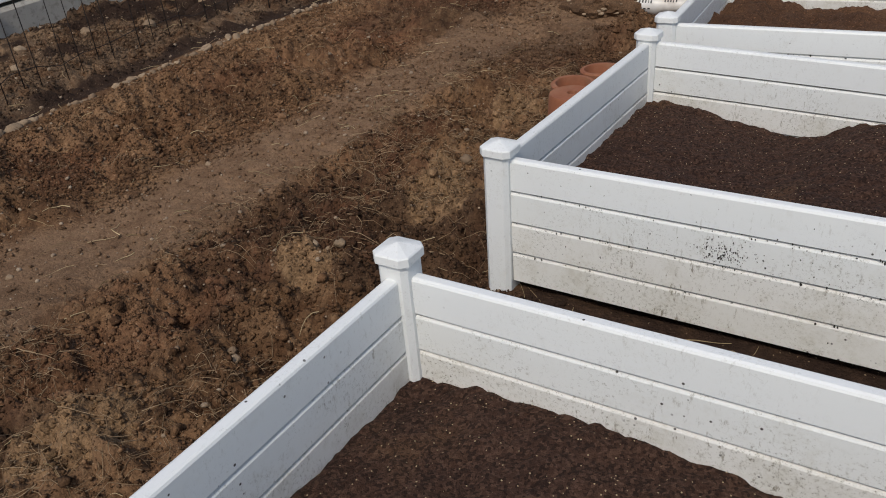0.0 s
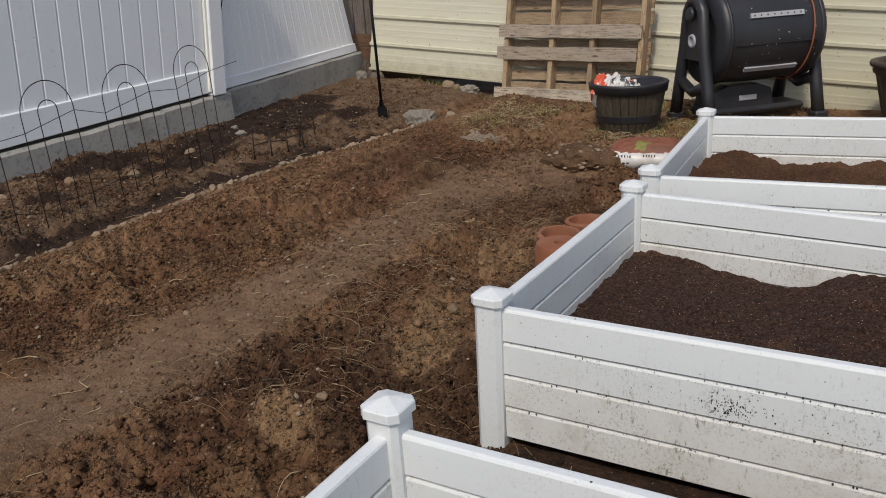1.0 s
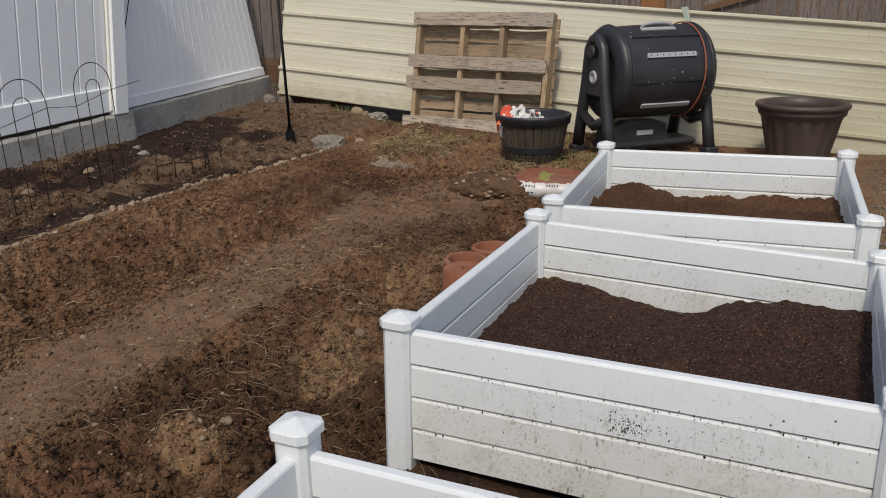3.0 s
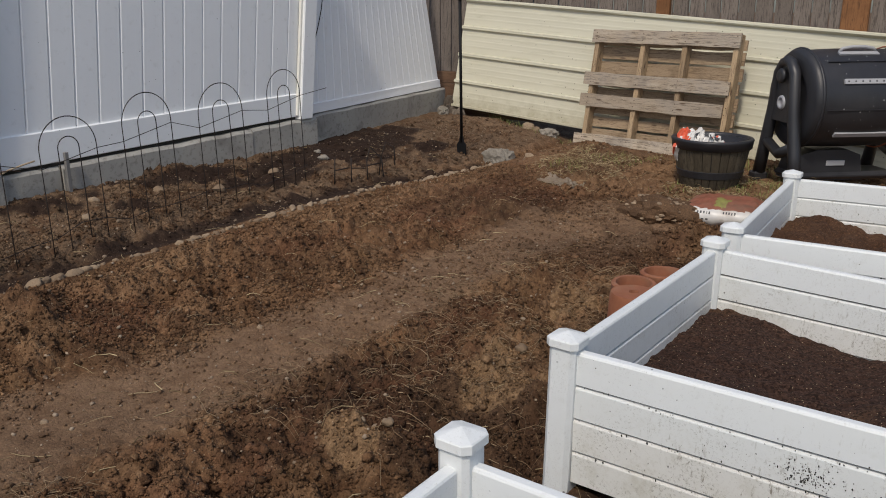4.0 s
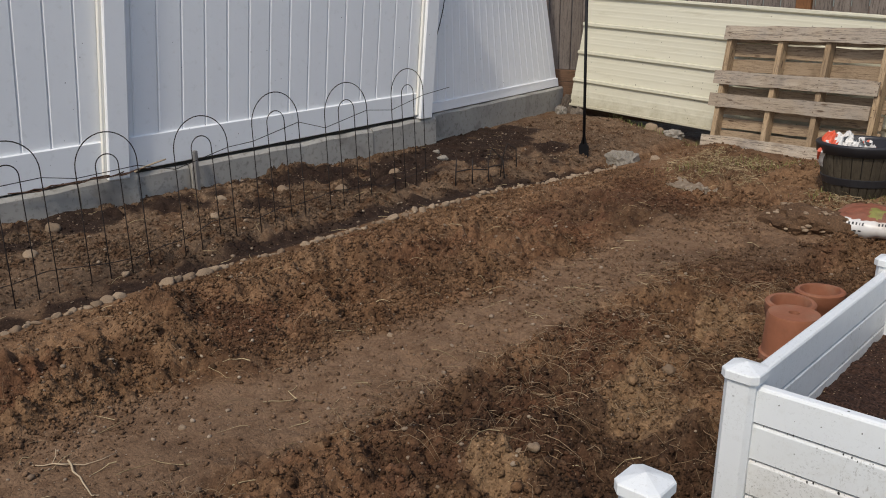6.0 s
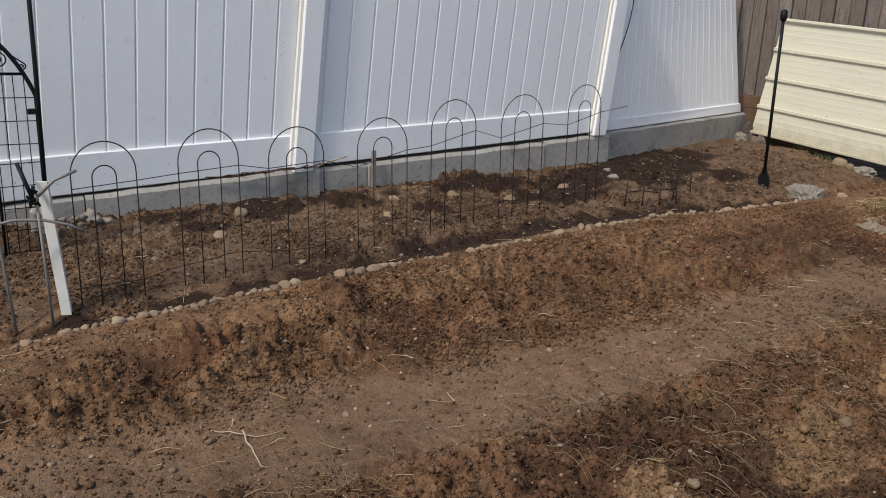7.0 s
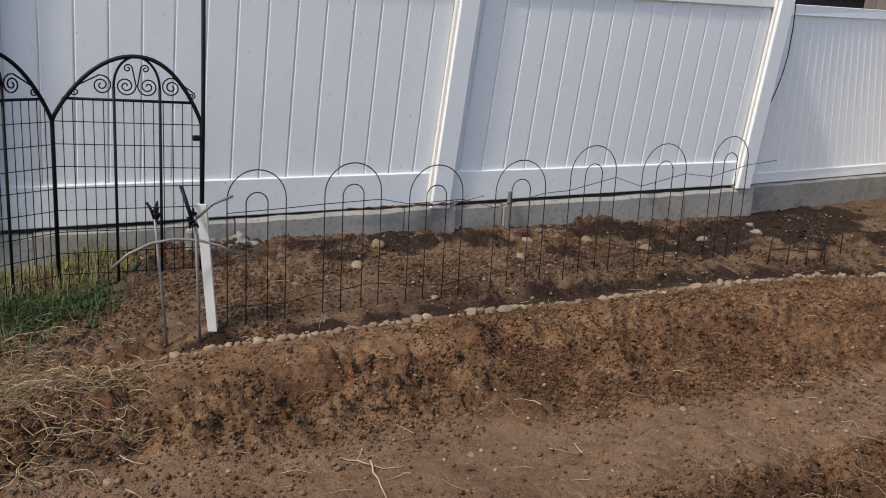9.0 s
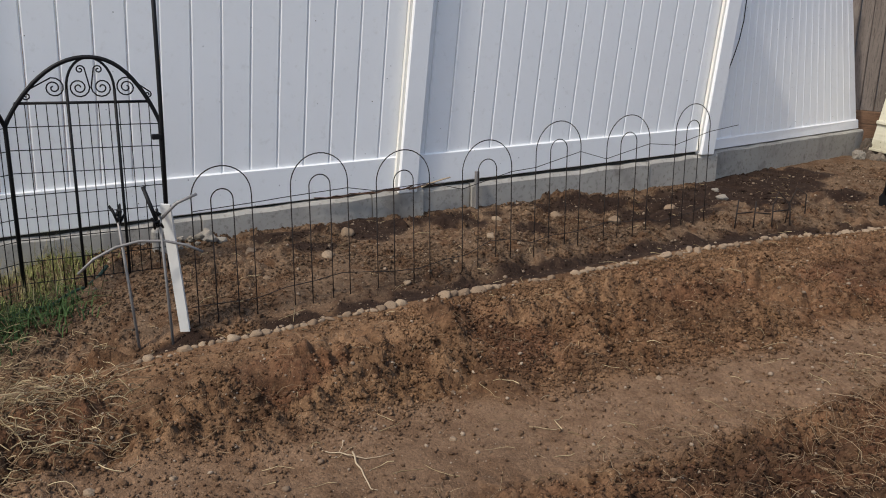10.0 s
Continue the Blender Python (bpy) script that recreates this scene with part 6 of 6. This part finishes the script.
v, f = lumps(p, 0.009 + 0.006 * RNG.pareto(2.2, len(p)).clip(0, 2.2), 2, 0.34, 0.75, 0.42)
fast("large_clods", v, f, SOIL, "ragged larger clods of upturned brown soil", "soil clods", False, True)
p = sown(8500, -3.9, 0.0, 0.3, 7.4)
v, f = lumps(p, 0.0022 + 0.0030 * RNG.pareto(2.6, len(p)).clip(0, 3.0), 1, 0.08, 0.75, 0.25)
fast("scattered_pebbles", v, f, GRIT, "small pale pebbles scattered over the soil", "pebbles", True)
p = sown(42000, 0.98, 3.2, 2.5, 7.6, lambda x, y: (smooth(4.0, 6.0, y) * 0.75 + 0.12) * smooth(0.98, 1.6, x + 0.5 * (fbm(x, y, 0.3, 3, 71) - 0.5)) * (0.15 + smooth(0.4, 0.62, fbm(x, y, 0.35, 3, 72))))
v, f = lumps(p, RNG.uniform(0.003, 0.011, len(p)), 1, 0.25, 0.7, 0.45)
fast("gravel", v, f, GREYGRIT, "grey gravel along the wooden gate", "gravel")


def strands(pts, length, radius, curl, rise, steps=5):
    """Bent three-sided fibres lying on the ground."""
    n = len(pts)
    a = RNG.uniform(0, 2 * np.pi, n)
    pos = np.concatenate([pts, (ground_z(pts[:, 0], pts[:, 1]) + RNG.uniform(0.001, rise, n))[:, None]], 1)
    tilt = RNG.normal(0, 0.25, n)
    line = [pos]
    for k in range(steps - 1):
        a = a + RNG.normal(0, curl, n)
        st = length / (steps - 1)
        nxt = line[-1] + np.stack([np.cos(a) * st, np.sin(a) * st, np.sin(tilt) * st], -1)
        low = ground_z(nxt[:, 0], nxt[:, 1]) + radius
        nxt[:, 2] = np.maximum(nxt[:, 2], low)
        tilt = tilt - 0.25 + RNG.normal(0, 0.15, n)
        line.append(nxt)
    line = np.stack(line, 1)
    d = np.gradient(line, axis=1)
    d /= np.linalg.norm(d, axis=2)[..., None] + 1e-9
    s = np.cross(d, np.array([0, 0, 1.0]))
    s /= np.linalg.norm(s, axis=2)[..., None] + 1e-9
    u = np.cross(s, d)
    taper = np.linspace(1.0, 0.45, steps)[None, :, None]
    ring = [line + radius[:, None, None] * taper * (math.cos(t) * s + math.sin(t) * u) for t in (math.pi / 2, math.pi * 7 / 6, math.pi * 11 / 6)]
    v = np.stack(ring, 2)
    base = (np.arange(n) * steps * 3)[:, None, None] + (np.arange(steps - 1) * 3)[None, :, None]
    quads = []
    for q in range(3):
        w = (q + 1) % 3
        quads.append(np.stack([base + q, base + w, base + 3 + w, base + 3 + q], -1))
    return v.reshape(-1, 3), np.concatenate(quads, 2).reshape(-1, 4)


def heap_chance(x, y):
    d = np.hypot((x + 2.45) / 0.80, (y - 0.45) / 0.55)
    return smooth(1.25, 0.45, d + 0.5 * (fbm(x, y, 0.25, 3, 61) - 0.5)) * (0.2 + 0.8 * smooth(0.40, 0.58, fbm(x, y, 0.16, 2, 68)))


p = sown(3000, -3.6, -1.6, -0.3, 1.35, heap_chance)
v, f = strands(p, RNG.uniform(0.05, 0.19, len(p)), RNG.uniform(0.0012, 0.0029, len(p)), 0.45, 0.06, 7)
fast("straw_heap", v, f, STRAWM, "tangled heap of dry straw and pulled roots", "straw")
p = sown(4200, -3.6, -1.6, -0.3, 1.35, heap_chance)
v, f = strands(p, RNG.uniform(0.04, 0.18, len(p)), RNG.uniform(0.0010, 0.0026, len(p)), 0.65, 0.05)
fast("pulled_roots", v, f, ROOTM, "brown pulled roots matted into the straw heap", "roots")
p = np.concatenate([sown(260, 1.1, 2.8, 3.2, 6.6, lambda x, y: smooth(0.35, 0.6, fbm(x, y, 0.5, 3, 69))), sown(5200, -2.4, -0.5, 5.6, 7.2, lambda x, y: smooth(0.4, 0.65, fbm(x, y, 0.5, 3, 62)) * smooth(5.6, 6.2, y)), sown(240, -3.8, -0.1, 0.8, 6.0), sown(70, -1.9, -1.1, 1.2, 4.6), sown(160, -0.1, 1.25, 2.15, 2.62)])
v, f = strands(p, RNG.uniform(0.03, 0.14, len(p)), RNG.uniform(0.0010, 0.0022, len(p)), 0.30, 0.016)
fast("loose_straw", v, f, STRAWM, "loose dry straw wisps on the soil", "straw")
p = np.concatenate([sown(5200, -1.35, -0.1, 1.0, 4.4, lambda x, y: smooth(0.42, 0.62, fbm(x, y, 0.28, 3, 63))), sown(300, -2.5, -1.8, 1.0, 5.5)])
v, f = strands(p, RNG.uniform(0.03, 0.14, len(p)), RNG.uniform(0.0006, 0.0017, len(p)), 0.55, 0.03)
fast("fine_roots", v, f, ROOTM, "fine brown roots tangled in upturned sods", "roots")


def blades(pts, height, width, bend):
    n = len(pts)
    a = RNG.uniform(0, 2 * np.pi, n)
    side = np.stack([-np.sin(a), np.cos(a), np.zeros(n)], -1) * width[:, None]
    out = np.stack([np.cos(a), np.sin(a), np.zeros(n)], -1)
    b = np.concatenate([pts, (ground_z(pts[:, 0], pts[:, 1]) - 0.005)[:, None]], 1)
    up = np.array([0, 0, 1.0])
    m1 = b + up * (height * 0.55)[:, None] + out * (bend * height * 0.25)[:, None]
    t = b + up * (height * (1 - 0.35 * bend))[:, None] + out * (bend * height)[:, None]
    v = np.stack([b - side, b + side, m1 - side * 0.7, m1 + side * 0.7, t - side * 0.1, t + side * 0.1], 1)
    k = (np.arange(n) * 6)[:, None]
    return v.reshape(-1, 3), np.concatenate([k + np.array([[0, 1, 3, 2]]), k + np.array([[2, 3, 5, 4]])], 0)


p = sown(13000, -4.0, -3.0, -0.9, 1.25, lambda x, y: smooth(0.35, 0.6, fbm(x, y, 0.3, 3, 64)) * smooth(1.15, 0.75, y + 0.9 * (x + 3.6)) * smooth(1.3, 0.9, y))
v, f = blades(p, RNG.uniform(0.02, 0.09, len(p)), RNG.uniform(0.0015, 0.0032, len(p)), RNG.uniform(0.3, 1.6, len(p)))
fast("lawn_grass", v, f, GRASSM, "long green grass at the foot of the trellis", "grass")
p = np.concatenate([np.stack([RNG.normal(cx, r, n), RNG.normal(cy, r, n)], -1) for cx, cy, r, n in ((-3.34, 0.46, 0.10, 520), (-3.20, 0.62, 0.08, 200), (-3.30, 0.85, 0.09, 180), (-2.50, 0.38, 0.05, 110))])
v, f = blades(p, RNG.uniform(0.04, 0.12, len(p)), RNG.uniform(0.002, 0.0042, len(p)), RNG.uniform(0.7, 1.8, len(p)))
fast("dark_grass_tufts", v, f, DARKGRASS, "dark green tufts of coarse grass by the straw", "grass")
p = sown(2600, -4.0, -3.0, -0.9, 1.1, lambda x, y: smooth(0.4, 0.6, fbm(x, y, 0.22, 3, 65)) * smooth(1.1, 0.7, y + 0.8 * (x + 3.6)))
v, f = blades(p, RNG.uniform(0.05, 0.22, len(p)), RNG.uniform(0.0010, 0.0024, len(p)), RNG.uniform(0.1, 0.9, len(p)))
fast("dry_grass", v, f, DRYGRASS, "bleached dry grass among the green blades", "grass")
p = np.concatenate([sown(7000, -2.3, -0.5, 5.9, 7.4, lambda x, y: smooth(0.42, 0.60, fbm(x, y, 0.35, 3, 66))), sown(260, -3.6, -2.5, 7.3, 7.5), sown(3800, 1.1, 3.2, 3.0, 7.5, lambda x, y: smooth(0.48, 0.66, fbm(x, y, 0.4, 3, 67)))])
v, f = blades(p, RNG.uniform(0.015, 0.07, len(p)), RNG.uniform(0.001, 0.0022, len(p)), RNG.uniform(0.2, 1.2, len(p)))
fast("sparse_grass", v, f, GRASSM, "thin short grass sprouting by the pallet", "grass")

# ---- single small things ----
for x, y, sz, grey in ((-3.66, 1.82, 0.030, False), (-3.67, 2.37, 0.036, False), (-3.36, 2.14, 0.030, False), (-3.61, 3.31, 0.030, False), (-3.30, 3.09, 0.024, False), (-3.58, 3.73, 0.042, False), (-3.33, 3.99, 0.034, False), (-3.39, 4.49, 0.034, False), (-3.49, 5.05, 0.032, True), (-3.66, 5.16, 0.022, True), (-2.98, 2.42, 0.018, False), (-3.20, 1.78, 0.022, False), (-3.90, 0.62, 0.04, False)):
    rock(x, y, sz, sz * 1.15, sz * 0.75, x * 7 % 3, "rounded tan stone half sunk in the planting strip", grey)
for x, y, sz in ((-1.78, 0.84, 0.020), (-1.76, 1.07, 0.014), (-1.66, 2.88, 0.017), (-0.69, 3.34, 0.030), (-0.55, 2.72, 0.026), (-0.67, 2.54, 0.022), (-0.76, 2.51, 0.020), (-0.71, 2.53, 0.016), (-1.60, 1.94, 0.014), (-1.07, 2.69, 0.014), (-1.17, 3.27, 0.013), (-0.62, 2.00, 0.022), (-0.66, 2.03, 0.016)):
    rock(x, y, sz * 0.85, sz * 0.75, sz * 0.6, y * 5 % 3, "small rounded tan stone on the tilled soil")

sod = thing("turf_clod", pose(-1.04, 5.48, gz(-1.04, 5.48) + 0.01, 0, 0, 6), "upturned dark sod with pebbles stuck in it", "sod")
body = new("sod_body", stone_mesh("sod_body", 41, 0.42, 4, SOD))
body.parent, body.scale = sod, (0.24, 0.165, 0.125)
rnd = random.Random(31)
for k in range(70):
    a, e = rnd.uniform(0, 2 * math.pi), rnd.uniform(0.05, 1.2)
    n = Vector((math.cos(a) * math.cos(e), math.sin(a) * math.cos(e), math.sin(e)))
    q = 1 + 0.42 * noise.noise(n * 0.9 + Vector((41 * 3.1, 0, 0))) + 0.147 * noise.noise(n * 2.6 + Vector((0, 41, 0)))
    ob = new("pebble", rnd.choice(PEBBLES))
    ob.parent, ob.location = sod, Vector((n.x * 0.24, n.y * 0.165, n.z * 0.125)) * q
    g = rnd.uniform(0.004, 0.013)
    ob.scale = (g * 1.3, g, g * 0.8)
for x, y, g, seed in ((-3.80, 1.63, 0.042, 33), (-3.82, 1.70, 0.024, 34), (-3.78, 1.58, 0.020, 35)):
    chunk = new("concrete_rubble", stone_mesh("concrete_rubble", seed, 0.75, 3, GREYSTONE))
    chunk.data.set_sharp_from_angle(angle=radians(25))
    chunk.location, chunk.scale, chunk.rotation_euler = (x, y, gz(x, y) + g * 0.3), (g, g * 1.2, g * 0.9), (0.3, 0.2, seed)
    tagged(chunk, "broken pale concrete rubble against the footing", "rubble", "concrete rubble")
for k in range(9):
    x, y, g = -3.80 + 0.05 * math.sin(k * 2.4), 1.46 + 0.017 * k, 0.012 + 0.008 * (k * 0.37 % 1)
    ob = new("dark_stone", ROCKS[k % 4])
    ob.location, ob.scale, ob.rotation_euler = (x, y, gz(x, y) + g * 0.4), (g, g, g * 0.8), (0, 0, k)
    tagged(ob, "small dark grey stone by the footing", "stone", "small dark stones")
chunk = part("concrete_stub", box(bmesh.new(), -3.74, 1.33, 0.26, -3.66, 1.41, 0.508, 0.012), CONCRETE)
tagged(chunk, "short square concrete stub beside the trellis foot", "concrete")

root = thing("dried_root", pose(0, 0, 0), "long pale dried root lying on the path", "root")
def lay(points, r0, r1, name, label=""):
    pts = [(x, y, gz(x, y) + r0 * 0.8 + dz) for x, y, dz in points]
    return part(name, tube(bmesh.new(), pts, r0, 6, radii=[r0 + (r1 - r0) * k / (len(pts) - 1) for k in range(len(pts))]), ROOTLIGHT, root, label, True)


ROOTLIGHT = plain("peeled_root", (0.44, 0.34, 0.22), 0.8)
lay([(-1.655, 1.605, 0.014), (-1.635, 1.605, 0.010), (-1.60, 1.595, 0.008), (-1.565, 1.60, 0.004), (-1.535, 1.595, 0.003), (-1.49, 1.59, 0.002), (-1.455, 1.585, 0.001), (-1.44, 1.60, 0.0)], 0.0034, 0.0016, "main_root")
lay([(-1.715, 1.525, 0.002), (-1.69, 1.545, 0.004), (-1.675, 1.57, 0.008), (-1.655, 1.585, 0.010), (-1.645, 1.60, 0.010)], 0.0014, 0.0026, "side_root")
lay([(-1.645, 1.60, 0.010), (-1.62, 1.635, 0.004), (-1.61, 1.68, 0.003), (-1.61, 1.73, 0.003)], 0.0018, 0.0010, "side_root")
lay([(-1.68, 1.57, 0.008), (-1.69, 1.585, 0.02), (-1.70, 1.59, 0.035)], 0.0014, 0.0010, "side_root")

vine = thing("dry_vine", pose(0, 0, 0), "dried brown vine caught along the footing ledge", "vine")
rnd = random.Random(8)
for k in range(9):
    y = 2.25 + 0.085 * k
    pts = [(-3.885 + rnd.uniform(0, 0.02), y + q * 0.05, foot_top(y + q * 0.05) + 0.012 + rnd.uniform(0, 0.02) + (0.04 * q / 4 if k == 8 else 0)) for q in range(5)]
    part("stem", tube(bmesh.new(), pts, 0.005 if k == 8 else 0.0035, 6), ROOTLIGHT if k == 8 else RUST, vine, "", True)

leaf = thing("dead_leaf", pose(0.80, 2.50, gz(0.8, 2.5) + 0.012, 10, -8, 30), "curled orange-brown dead leaf between the beds", "leaf")
bm = bmesh.new()
top = bm.verts.new((0, 0, 0.006))
rim = [bm.verts.new((0.030 * (1 + 0.35 * math.cos(5 * a)) * math.cos(a), 0.024 * (1 + 0.35 * math.cos(5 * a)) * math.sin(a), 0.008 * math.sin(3 * a) + 0.004)) for a in np.linspace(0, 2 * math.pi, 20, endpoint=False)]
for a, b in zip(rim, rim[1:] + rim[:1]):
    bm.faces.new((top, a, b))
bmesh.ops.solidify(bm, geom=list(bm.faces), thickness=0.0012)
part("blade", bm, LEAFM, leaf)
